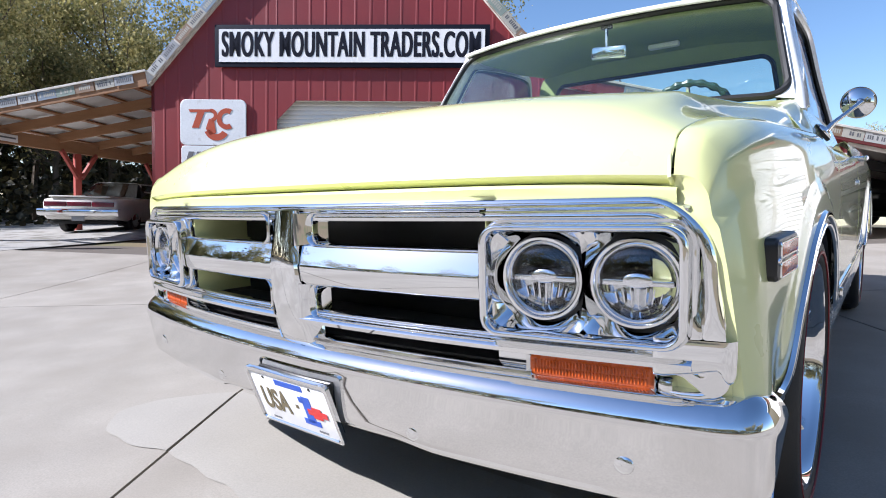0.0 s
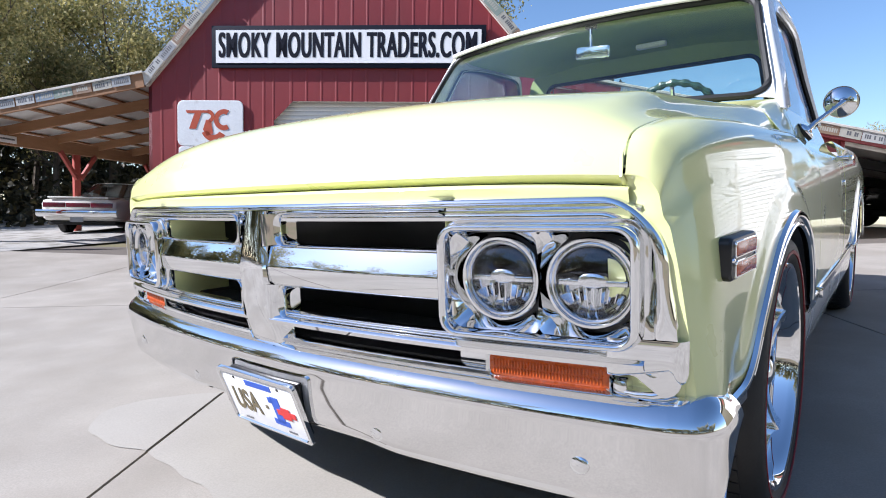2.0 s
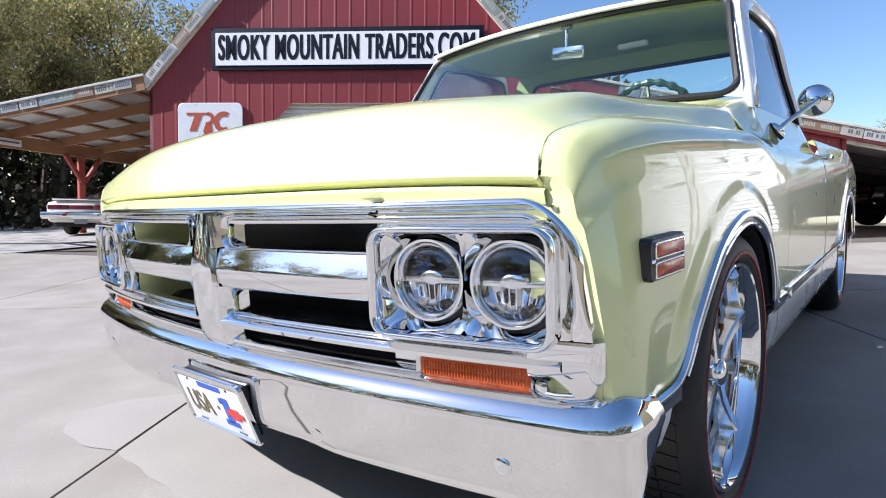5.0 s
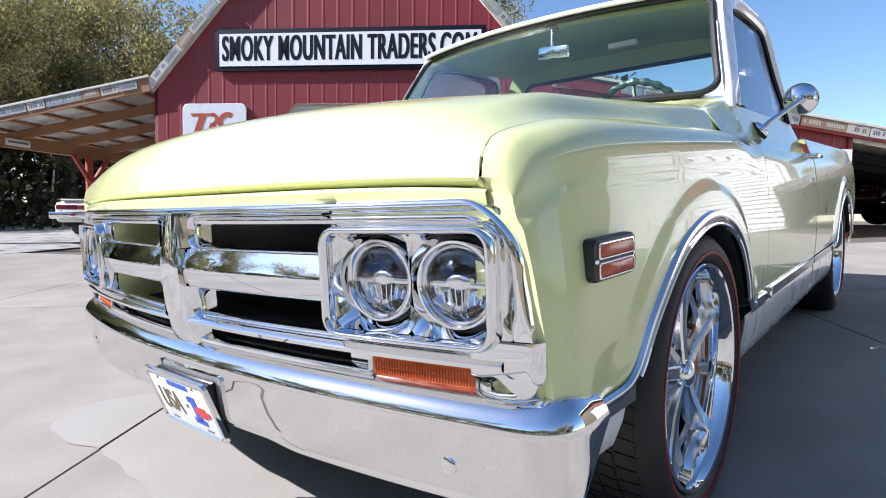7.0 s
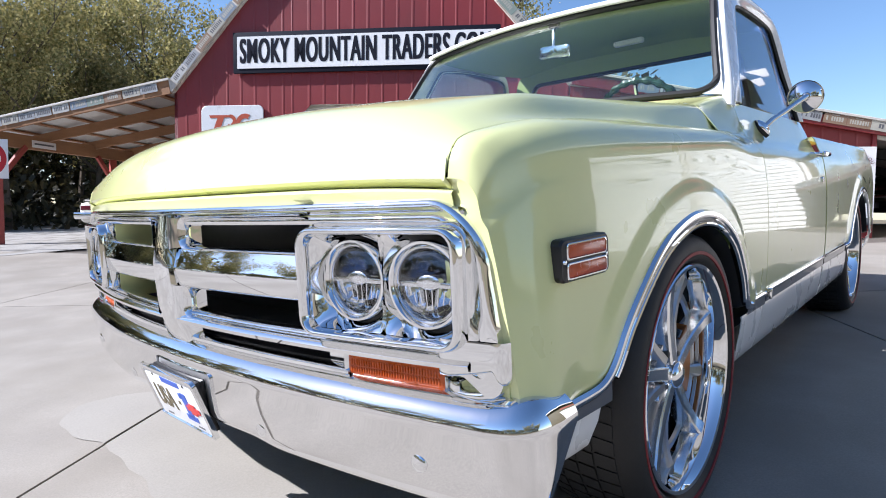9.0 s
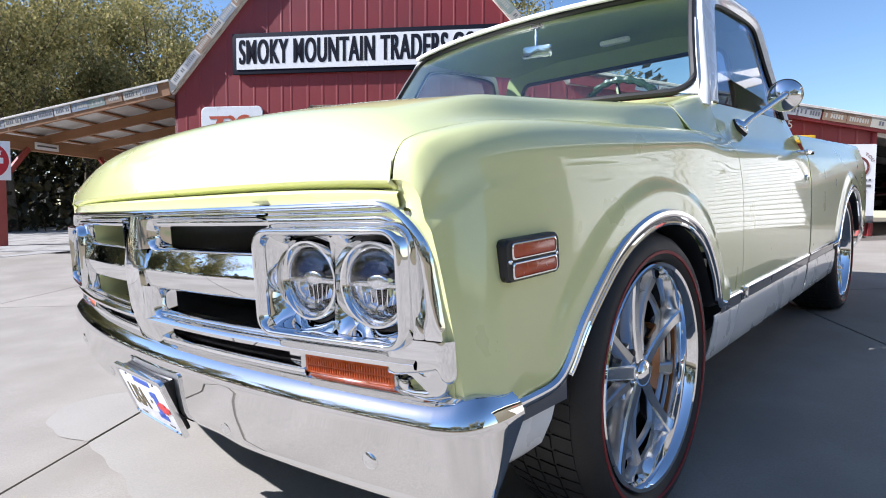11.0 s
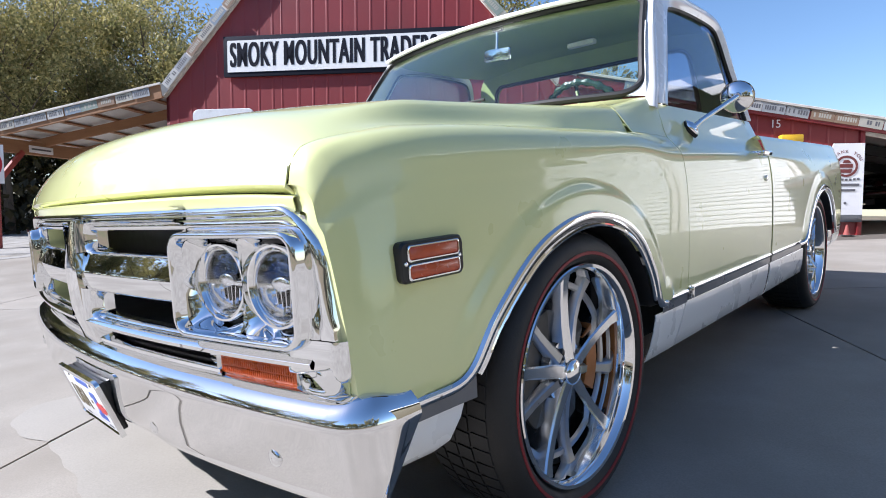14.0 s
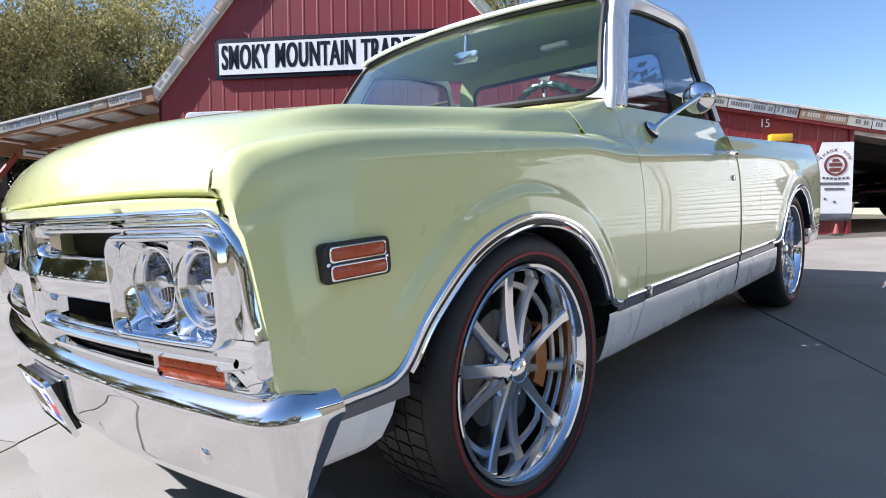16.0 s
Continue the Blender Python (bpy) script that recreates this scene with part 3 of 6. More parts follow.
sub = tagged(part("drinks_sign", loft([[at_barn(x, d, z) for x, z in rrect(-9.31, 1.60, 0.50 - g, 0.16 - g, 0.05)] for g, d in ((0, -0.017), (0, -0.034), (0.006, -0.038))], True, True), WORN_SIGN, smooth=False), "lower white panel of the weathered tin sign", "sign")
flat("marks", [[(-0.42 + 0.13 * k, -0.58), (-0.34 + 0.13 * k, -0.58), (-0.30 + 0.13 * k, -0.45), (-0.38 + 0.13 * k, -0.45)] for k in range(6)], SIGN_GREY, sub, FONTM, label="dark slanted marks")

# thank-you board at the bay corner
tomb = bmesh.new()
outline = [(-0.48, 0.80), (-0.012, 0.80), (-0.012, 1.77), (-0.40, 1.77), (-0.44, 1.64), (-0.48, 1.60), (-0.56, 1.52), (-0.62, 1.50), (-0.62, 0.80)]
f = tomb.faces.new([tomb.verts.new(at_barn(x, -0.05, z)) for x, z in outline])
r = bmesh.ops.extrude_face_region(tomb, geom=[f])
bmesh.ops.translate(tomb, vec=Vector(at_barn(0, 0.02, 0)) - Vector(at_barn(0, 0, 0)), verts=[g for g in r["geom"] if isinstance(g, bmesh.types.BMVert)])
thanks = tagged(part("thank_you_board", tomb, SIGN_WHITE, None, smooth=False), "white board lettered in red at the bay corner", "sign")
m = Matrix.Translation(at_barn(-0.235, -0.052, 1.46)) @ pose(0, 0, 0, 90, 0, BARN_DEG)
flat("emblem", [arc(0, 0, 0.145, 0.115, 0, 359, 30), [(-0.08, -0.02), (0.08, -0.02), (0.08, 0.03), (-0.08, 0.03)], [(-0.05, 0.045), (0.06, 0.045), (0.03, 0.085), (-0.03, 0.085)], [(-0.07, -0.09), (0.06, -0.09), (0.075, -0.04), (-0.08, -0.04)]], MAROON, thanks, m, label="round maroon emblem")
for word, rad, size, mid in (("THANK YOU", 0.20, 0.060, 90),):
    for k, ch in enumerate(word):
        if ch == " ":
            continue
        a = mid + 62 - 124 * k / (len(word) - 1)
        o = new("letter", text_mesh(ch, size, 0.001))
        o.data.materials.append(MAROON)
        o.parent = thanks
        o.matrix_basis = m @ pose(math.cos(radians(a)) * rad, math.sin(radians(a)) * rad, 0, 0, 0, a - 90)
flat("wording", [[(-0.19, -0.27), (0.17, -0.27), (0.17, -0.235), (-0.19, -0.235)], [(-0.13, -0.34), (0.12, -0.34), (0.12, -0.31), (-0.13, -0.31)]] + [[(x, -0.20 + 0.02 * abs(x) * 4), (x + 0.03, -0.20 + 0.02 * abs(x) * 4), (x + 0.03, -0.17 + 0.02 * abs(x) * 4), (x, -0.17 + 0.02 * abs(x) * 4)] for x in (-0.16, -0.11, -0.06, -0.01, 0.04, 0.09, 0.14)], SIGN_GREY, thanks, m, label="small grey wording")
for x, z in ((-0.12, -0.46), (0.0, -0.50), (0.19, -0.70)):
    flat("hole", [arc(x, z, 0.018, 0.001, 0, 359, 10)], SIGN_GREY, thanks, m)
board("skirt_board", -0.62, -0.012, 0.70, 0.80, -0.018, GREY_STRIPE, barn, "dark skirting board", 0.03)
n15 = new("number", text_mesh("15", 0.16, 0.001, 0.9))
n15.data.materials.append(SIGN_WHITE)
n15.matrix_basis = Matrix.Translation(at_barn(-1.14, -0.022, 2.05)) @ pose(0, 0, 0, 90, 0, BARN_DEG)
tagged(n15, "white painted figures on the red wall", "number")
tagged(board("yellow_box", -1.10, -0.82, 1.79, 1.89, -0.018, YELLOW, None, "", 0.12, 0.01), "yellow box hung on the red wall", "box")

# a small traffic cone at the foot of the wall
cz = apron(0.25, 8.0)
cone = thing("traffic_cone", "small faded red cone against the red wall", "cone", Matrix.Translation((*at_barn(-0.25, -0.16, 0)[:2], cz)))
part("cone_body", loft(disc_loops(((0.045, 0.012), (0.038, 0.03), (0.014, 0.14), (0.010, 0.144)), 16, (0, 0, 0), "z"), False, True), material("faded_cone", (0.24, 0.05, 0.04), 0.7), cone)
part("cone_base", box(-0.07, 0.07, -0.07, 0.07, 0, 0.012, 0.004), BLACK, cone)

# ---- the pickup truck ----
truck = thing("pickup_truck", "pale lime pickup truck with white roof and chrome grille", "pickup truck", SLOPE)


def resample(pts, n):
    d = np.concatenate(([0], np.cumsum([math.dist(a, b) for a, b in zip(pts, pts[1:])])))
    s = np.linspace(0, d[-1], n)
    return np.array([np.interp(s, d, [p[i] for p in pts]) for i in range(len(pts[0]))]).T


def width_at(y):
    return curve(y, [-0.735, -0.715, -0.68, -0.60, -0.40, 0.0, 0.7, 1.75, 2.9, 3.62, 3.81], [0.944, 0.958, 0.970, 0.979, 0.988, 0.996, 0.998, 1.000, 1.000, 0.995, 0.968])


def crease_at(y):
    return curve(y, [-0.735, -0.70, -0.60, -0.20, 0.70, 1.75, 3.62], [0.785, 0.812, 0.842, 0.866, 0.888, 0.893, 0.893])


def seam_at(y):
    ys = [-0.735, -0.728, -0.70, -0.62, -0.50, -0.25, 0.20, 0.48, 0.60, 0.75]
    return (curve(y, ys, [0.863, 0.863, 0.862, 0.861, 0.860, 0.862, 0.876, 0.894, 0.903, 0.915]),
            curve(y, ys, [0.862, 0.896, 0.928, 0.950, 0.970, 0.984, 0.993, 0.996, 0.991, 0.983]))


def lower_side(y):
    w, c = width_at(y), crease_at(y)
    k = 0.45 + 0.55 * smoothstep(-0.72, -0.45, y)
    shape = ((0.013, 0.0115), (0.07, 0.0078), (0.135, 0.0047), (0.20, 0.0026), (0.29, 0.0009), (0.395, 0.0001), (0.50, 0.0), (0.68, 0.0012), (0.83, 0.004), (0.93, 0.0085), (1.0, 0.015))
    return [(w - 0.004 - d * k, c - f * (c - 0.43)) for f, d in shape]


def fender_section(y):
    (xs, zs), w, c = seam_at(y), width_at(y), crease_at(y)
    h = zs - c
    top = [(xs, zs), (xs + 0.25 * (w - xs), zs - 0.01 * h), (xs + 0.55 * (w - xs), zs - 0.12 * h), (w - 0.20 * (w - xs) - 0.0026, zs - 0.42 * h), (w - 0.05 * (w - xs) - 0.0117, c + 0.16 * h)]
    pts = spline(top + lower_side(y), 6)
    k = smoothstep(0.30, 0.66, y)
    if k > 0:
        other = [p for p in door_section(y) if p[1] <= zs + 0.003]
        pts = list(resample(pts, 60) * (1 - k) + resample(other, 60) * k)
    return pts


def door_section(y):
    w, c = width_at(y), crease_at(y)
    top = [(0.862, 1.112), (0.873, 1.088), (0.892, 1.045), (0.908, 1.008), (0.922, 0.985), (0.946, 0.962), (w - 0.028, c + 0.046), (w - 0.0185, c + 0.014)]
    return spline(top + lower_side(y), 6)


def bed_section(y):
    w, c = width_at(y), crease_at(y)
    drop = 0.10 * smoothstep(3.72, 3.81, y)
    top = [(w - 0.10, 1.022 - drop), (w - 0.080, 1.031 - drop), (w - 0.062, 1.026 - drop), (w - 0.042, 0.972 - drop * 0.6), (w - 0.0235, c + 0.035), (w - 0.0180, c + 0.010)]
    return spline(top + lower_side(y), 6)


def side_x(y, z):
    pts = fender_section(y) if y < 0.70 else door_section(y)
    pts = [p for p in pts if p[1] < crease_at(y)]
    return float(np.interp(z, [p[1] for p in pts[::-1]], [p[0] for p in pts[::-1]]))


TRIM_Z = 0.463
ARCH = [(-0.630, 0.470), (-0.575, 0.470), (-0.520, 0.470), (-0.482, 0.4725), (-0.455, 0.482), (-0.428, 0.506), (-0.362, 0.590), (-0.23, 0.697), (-0.10, 0.750), (0.035, 0.768), (0.18, 0.745), (0.30, 0.685), (0.385, 0.590), (0.432, 0.505), (0.448, 0.478), (0.470, 0.4655), (0.500, TRIM_Z)]
ARCH_FINE = spline(ARCH, 8)


def arch_z(y, centre=0.0):
    ay = [p[0] + centre for p in ARCH_FINE]
    az = [p[1] for p in ARCH_FINE]
    return float(np.interp(y, ay, az, left=TRIM_Z, right=TRIM_Z))


def column(section, low, rows):
    """Samples of a section from its top down to the height low."""
    z = np.array([p[1] for p in section])
    k = next((i for i in range(len(z) - 1, -1, -1) if z[i] >= low), 0)
    pts = list(section[:k + 1])
    if k + 1 < len(section):
        a, b = section[k], section[k + 1]
        f = (a[1] - low) / max(a[1] - b[1], 1e-6)
        pts.append(a + (b - a) * f)
    d = np.concatenate(([0], np.cumsum([np.linalg.norm(b - a) for a, b in zip(pts, pts[1:])])))
    s = np.linspace(0, d[-1], rows)
    return list(zip(np.interp(s, d, [p[0] for p in pts]), np.interp(s, d, [p[1] for p in pts])))


def shut_line(x, y, z):
    """Sets the fender nose back towards its outer edge, and leans the upper door shut line."""
    y += 0.33 * max(0.0, x - 0.863) * (1 - smoothstep(-0.735, -0.58, y))
    return y + 0.050 * smoothstep(0.93, 1.11, z) * smoothstep(0.45, 0.70, y) * (1 - smoothstep(0.72, 1.3, y))


ARCH_XY = np.array(ARCH_FINE)


def rake(x, y, z, fade=1.0):
    """Nose edge leans: wider and set back towards its lower end."""
    h = min(max(0.70 - z, -0.12), 0.20) * fade
    return x + 0.12 * h, y + 0.07 * h, z


def flare(y, z, centre=0.0):
    """Raised eyebrow of the sheet metal along a wheel opening."""
    d = float(np.min(np.hypot(ARCH_XY[:, 0] + centre - y, ARCH_XY[:, 1] - z)))
    return 0.010 * (1 - smoothstep(0.040, 0.088, d)) * smoothstep(-0.56, -0.40, y - centre)


def panel(section, stations, low, sx, rows=34, centre=None):
    out = []
    for y in stations:
        row = []
        for x, z in column(section(y), low(y), rows):
            px, py, pz = rake(x + (flare(y, z, centre) if centre is not None else 0.0), shut_line(x, y, z), z, (1 - smoothstep(-0.735, -0.45, y)) * smoothstep(0.86, 0.93, x))
            row.append((sx * px, py, pz))
        out.append(row)
    return grid(out)


def stations(a, b, n, extra=()):
    return sorted(set([round(a + (b - a) * k / n, 5) for k in range(n + 1)] + [round(e, 5) for e in extra if a < e < b]))


def arch_molding(sx, centre, name_parent):
    """Bright wheel-opening molding in two ridges with a dark groove, running along the arch."""
    def band(inset0, inset1, lift, mat, name, label, low=0.0):
        rows = []
        pts = [np.array(p) for p in ARCH_FINE]
        for k, p in enumerate(pts):
            if p[1] < low:
                continue
            d = pts[min(k + 1, len(pts) - 1)] - pts[max(k - 1, 0)]
            d = d / np.linalg.norm(d)
            nrm = np.array((d[1], -d[0]))
            row = []
            for f, l in ((0, 0.0), (0.2, 0.8), (0.5, 1.0), (0.8, 0.8), (1, 0.0)):
                q = p + nrm * (inset0 + (inset1 - inset0) * f)
                x = side_x(p[0] + 0 if centre == 0 else p[0], max(q[1], 0.45)) if centre == 0 else width_at(p[0] + centre) - 0.010
                row.append((sx * (x + l * lift + 0.010), q[0] + centre, q[1]))
            rows.append(row)
        return part(name, grid(rows), mat, name_parent, label)
    band(-0.006, 0.016, 0.010, CHROME, "arch_molding", "bright chrome wheel arch molding")
    band(0.016, 0.022, 0.002, BLACK, "molding_groove", "black groove", 0.487)
    band(0.022, 0.036, 0.008, CHROME, "arch_molding", "bright chrome wheel arch molding", 0.495)
    # turned-in lip behind the molding
    rows = []
    for p in ARCH_FINE:
        n = np.array((p[0], p[1] - 0.45))
        q = np.array((p[0], p[1])) - 0.03 * n / max(np.linalg.norm(n), 1e-6)
        x = width_at(p[0] + centre) - 0.008
        rows.append([(sx * x, q[0] + centre, q[1]), (sx * (x - 0.02), q[0] * 0.985 + centre, q[1] - 0.008), (sx * (x - 0.06), q[0] * 0.985 + centre, q[1] - 0.008)])
    part("arch_lip", grid(rows), BLACK, name_parent, "black inner lip")
    # wheel well
    rows = []
    for k in range(17):
        a = math.pi * k / 16
        y, z = -math.cos(a) * 0.455, 0.40 + math.sin(a) * 0.36
        rows.append([(sx * (width_at(0) - 0.07), y + centre, z), (sx * 0.45, y + centre, z)])
    well = grid(rows)
    grid([[(sx * 0.45, -0.455 + centre, 0.30), (sx * 0.45, 0.455 + centre, 0.30)], [(sx * 0.45, -0.455 + centre, 0.80), (sx * 0.45, 0.455 + centre, 0.80)]], well)
    part("wheel_well", well, DARK, name_parent, "black wheel well liner")


def trim_line(sx, y0, y1, parent, x_of, z=TRIM_Z):
    """Chrome strip, dark grey stripe under it."""
    n = max(2, int((y1 - y0) / 0.08))
    ys = [y0 + (y1 - y0) * k / n for k in range(n + 1)]
    prof = [(0.0, 0.010), (0.006, 0.009), (0.009, 0.004), (0.009, -0.001), (0.006, -0.006), (0.0, -0.007)]
    bm = grid([[(sx * (x_of(y) + dx), y, z + dz) for dx, dz in prof] for y in ys])
    part("trim_strip", bm, CHROME, parent, "polished chrome trim strip")
    bm = grid([[(sx * (x_of(y) + dx), y, z + dz) for dx, dz in ((0.0, -0.007), (0.003, -0.008), (0.002, -0.036), (-0.002, -0.037))] for y in ys])
    part("stripe", bm, GREY_STRIPE, parent, "dark grey lower stripe")


def rocker(sx, y0, y1, parent, z0=TRIM_Z - 0.036, z1=0.265, slant0=0.0, slant1=0.0):
    rows = []
    n = max(2, int((y1 - y0) / 0.1))
    for k in range(n + 1):
        row = []
        for f, dx in ((0, 0.018), (0.06, 0.016), (0.3, 0.018), (0.6, 0.024), (0.85, 0.034), (0.95, 0.05), (1.0, 0.09)):
            a, b = y0 + slant0 * f, y1 + slant1 * f
            y = a + (b - a) * k / n
            row.append((sx * (width_at(y) - dx), y, z0 + (z1 - z0) * f))
        rows.append(row)
    return part("lower_panel", grid(rows), WHITE_PAINT, parent, "white lower body panel", solid=0.003)


def fender(sx):
    """Front fender of one side with arch, molding, marker lamp and lower panel."""
    ys = stations(-0.735, 0.6985, 100, [p[0] for p in ARCH_FINE] + [-0.73, -0.725, -0.715, -0.705, -0.69, -0.67, -0.65])
    f = part("front_fender", panel(fender_section, ys, lambda y: arch_z(y), sx, 96, 0.0), PAINT, truck, "pale lime front fender", solid=0.0025, sharp=60)
    arch_molding(sx, 0.0, f)
    edge = column(fender_section(-0.735), TRIM_Z, 96)
    nose = []
    for q in (0, 0.04, 0.12, 0.3, 0.6, 1):
        row = []
        for x, z in edge:
            px, py, pz = rake(x, shut_line(x, -0.735, z), z, smoothstep(0.86, 0.93, x))
            row.append((sx * (px * (1 - q) + 0.82 * q), py - 0.0012 * math.sin(math.pi * min(1.0, q / 0.3)) + 0.010 * q * q, pz))
        nose.append(row)
    part("fender_nose", grid(nose), PAINT, f, solid=0.002)
    stripe_rows = []
    for k in range(15):
        y = -0.63 + 0.212 * k / 14
        top = min(arch_z(y) - 0.014, 0.492)
        stripe_rows.append([(sx * (side_x(y, 0.463) + 0.006), y, top + (0.429 - top) * g) for g in (0, 0.5, 1)])
    part("stripe", grid(stripe_rows), GREY_STRIPE, f, "dark grey lower stripe", solid=0.002)
    trim_line(sx, 0.490, 0.695, f, lambda y: side_x(y, TRIM_Z))
    # white valance corner ahead of the wheel
    rows = []
    for k in range(7):
        y = -0.62 + 0.17 * k / 6
        rows.append([(sx * (width_at(y) - dx), y + back * (0.35 if k == 6 else 0.35 * k / 6), z) for dx, z, back in ((0.012, TRIM_Z - 0.036, 0.0), (0.014, 0.40, -0.03), (0.022, 0.36, -0.10), (0.05, 0.335, -0.16))])
    part("lower_panel", grid(rows), WHITE_PAINT, f, "white lower body panel", solid=0.003)
    rocker(sx, 0.452, 0.693, f, slant0=-0.05, slant1=-0.09)
    side_marker(sx, truck)
    return f


def side_marker(sx, parent):
    base = Matrix.Translation((sx * 0.9785, -0.533, 0.7205)) @ pose(0, 0, 0, 1.4, 0, -4.0 * sx)
    hw, hz = 0.0755, 0.0365

    def loops(cz, hw, hz, r, offs):
        out = []
        for grow, dx in offs:
            out.append([base @ Vector((sx * dx, p, q)) for p, q in rrect(0, cz, hw + grow, hz + grow, r, 4)])
        return out
    m = part("side_marker", loft(loops(0, hw, hz, 0.012, ((0.0, -0.012), (0.0, 0.012), (-0.003, 0.016))), False, True), BLACK, parent, "black marker lamp housing")
    for cz in (0.0155, -0.0175):
        part("bezel", loft(loops(cz, 0.062, 0.0145, 0.006, ((0.0, 0.014), (0.0, 0.019), (-0.001, 0.020), (-0.003, 0.020), (-0.0035, 0.015)))), CHROME, m, "thin chrome bezel")
        part("lens", loft(loops(cz, 0.0585, 0.011, 0.005, ((0.0, 0.014), (0.0, 0.018), (-0.002, 0.0195))), False, True), MARKER, m, "orange marker lens")
    for y in (-0.066, 0.062):
        part("screw", loft(disc_loops(((0.0045, 0.0), (0.004, 0.003 * sx), (0.002, 0.004 * sx)), 8, base @ Vector((sx * 0.016, y, -0.001)), "x"), False, True), CHROME, m)


for s in (1, -1):
    fender(s)

# dark gutter under the hood seam
for s in (1, -1):
    part("seam_gutter", grid([[(s * (seam_at(y)[0] + dx), y + 0.004, seam_at(y)[1] - 0.010) for dx in (-0.008, 0.003)] for y in [-0.66 + 1.13 * k / 40 for k in range(41)]]), RUBBER, truck, "dark seam beside the hood")

# hood
HOOD_BACK = 0.475


def hood_point(f, v):
    """f across from -1 to 1, v from the lip to the cowl."""
    a = abs(f)
    e = v ** 1.35
    y_edge = -0.737 + (HOOD_BACK + 0.737) * e
    xs, zs = seam_at(y_edge)
    x = f * (xs - 0.0045)
    y_front = -0.815 + 0.105 * x * x
    y = y_front + (HOOD_BACK - y_front) * e
    crown = curve(e, [0.0, 0.006, 0.02, 0.05, 0.08, 0.12, 0.22, 0.40, 0.65, 1.0], [0.874, 0.893, 0.938, 0.996, 1.024, 1.042, 1.060, 1.072, 1.085, 1.100])
    front = 1 - 0.38 * a ** 2 - 0.62 * a ** 7
    back = smoothstep(0.35, 0.95, e)
    fold = smoothstep(0.895, 0.982, a) * (1 - back) + max(0.0, (a - 0.935) / 0.065) ** 1.5 * back
    bow = 0.32 - 0.12 * back
    rear = 1 - bow * a ** 3 - (1 - bow) * fold
    w = smoothstep(0.07, 0.34, e)
    z = zs + (crown - zs) * (front * (1 - w) + rear * w)
    return (x, y, z)


fs = [math.copysign(1 - (1 - abs(k / 36)) ** 2.0, k) for k in range(-36, 37)]
def hood_row(v):
    """One row of the hood with its edges rolled down into the seam."""
    mid = [hood_point(f, v) for f in fs]
    deep = 0.2 + 0.8 * smoothstep(0.0, 0.10, v)
    roll = [(0.0010, -0.002 * deep), (0.0004, -0.006 * deep), (-0.004, -0.012 * deep)]
    (xa, ya, za), (xb, yb, zb) = mid[0], mid[-1]
    return [(xa - dx, ya, za + dz) for dx, dz in roll[::-1]] + mid + [(xb + dx, yb, zb + dz) for dx, dz in roll]


rows = [hood_row(k / 40) for k in range(41)]
edge = [[(x, y + 0.018, z - 0.014) for x, y, z in rows[0]], [(x, y + 0.03, z - 0.016) for x, y, z in rows[0]]]
hood = part("hood", grid(edge[::-1] + rows), PAINT, truck, "pale lime hood with raised centre", solid=0.0025, sharp=50)


def face_y(x):
    return -0.82 + 0.125 * x * x


# painted panel between hood and grille, dark gap above it
xs_ = [-0.866 + 1.732 * k / 30 for k in range(31)]
lip_z = lambda x: 0.858 - 0.012 * abs(x / 0.859) ** 6 - 0.0015
part("header_panel", grid([[(x, face_y(x) + dy, lip_z(x) - dz) for x in xs_] for dy, dz in ((0.05, 0.000), (0.002, 0.000), (-0.003, 0.002), (-0.005, 0.006), (-0.002, 0.018), (0.004, 0.05))]), PAINT, truck, "pale lime panel under the hood lip", solid=0.002)
part("hood_gap", grid([[(x, face_y(x) + 0.055, z) for x in xs_] for z in (0.875, 0.83)]), DARK, truck, "dark gap under the hood")

# cowl and cab
def cowl_row(v):
    """Row across the cowl between the hood's rear edge and the windshield."""
    out = []
    for k in range(-24, 25):
        a, b = Vector(hood_point(0.93 * k / 24, 1)) + Vector((0, 0.004, 0)), Vector((0.846 * k / 24, 0.556 + 0.170 * (k / 24) ** 2, 1.140 - 0.006 * (k / 24) ** 2))
        p = a.lerp(b, v)
        p.z -= 0.012 * math.sin(math.pi * min(v, 1.0)) * (1 - (k / 24) ** 4)
        out.append(p)
    return out


A0 = resample([(p[0], p[2]) for p in [hood_point(0.93 + 0.07 * k / 20, 1) for k in range(21)]], 16)
B0 = resample(spline([(0.846, 1.134), (0.853, 1.126), (0.862, 1.112), (0.873, 1.088), (0.892, 1.045), (0.908, 1.008), (0.922, 0.985)], 5), 16)
rows = []
for k in range(13):
    q = k / 12
    y0 = HOOD_BACK + 0.004 + (0.697 - HOOD_BACK) * q
    mid = cowl_row(q)
    mix = A0 + (B0 - A0) * (q * q * (3 - 2 * q))
    mix = mix + np.outer(np.linspace(0, 1, 16) ** 2, np.array(fender_section(y0)[0]) + (-0.001, 0.001) - mix[-1])
    side = [(x, y0 + 0.050 * smoothstep(0.93, 1.11, z) * smoothstep(0.45, 0.70, y0), z) for x, z in mix]
    rows.append([(-x, y, z) for x, y, z in side[:0:-1]] + [tuple(p) for p in mid] + side[1:])
cab = part("cowl", grid(rows), PAINT, truck, "pale lime cowl panel", solid=0.003, sharp=70)
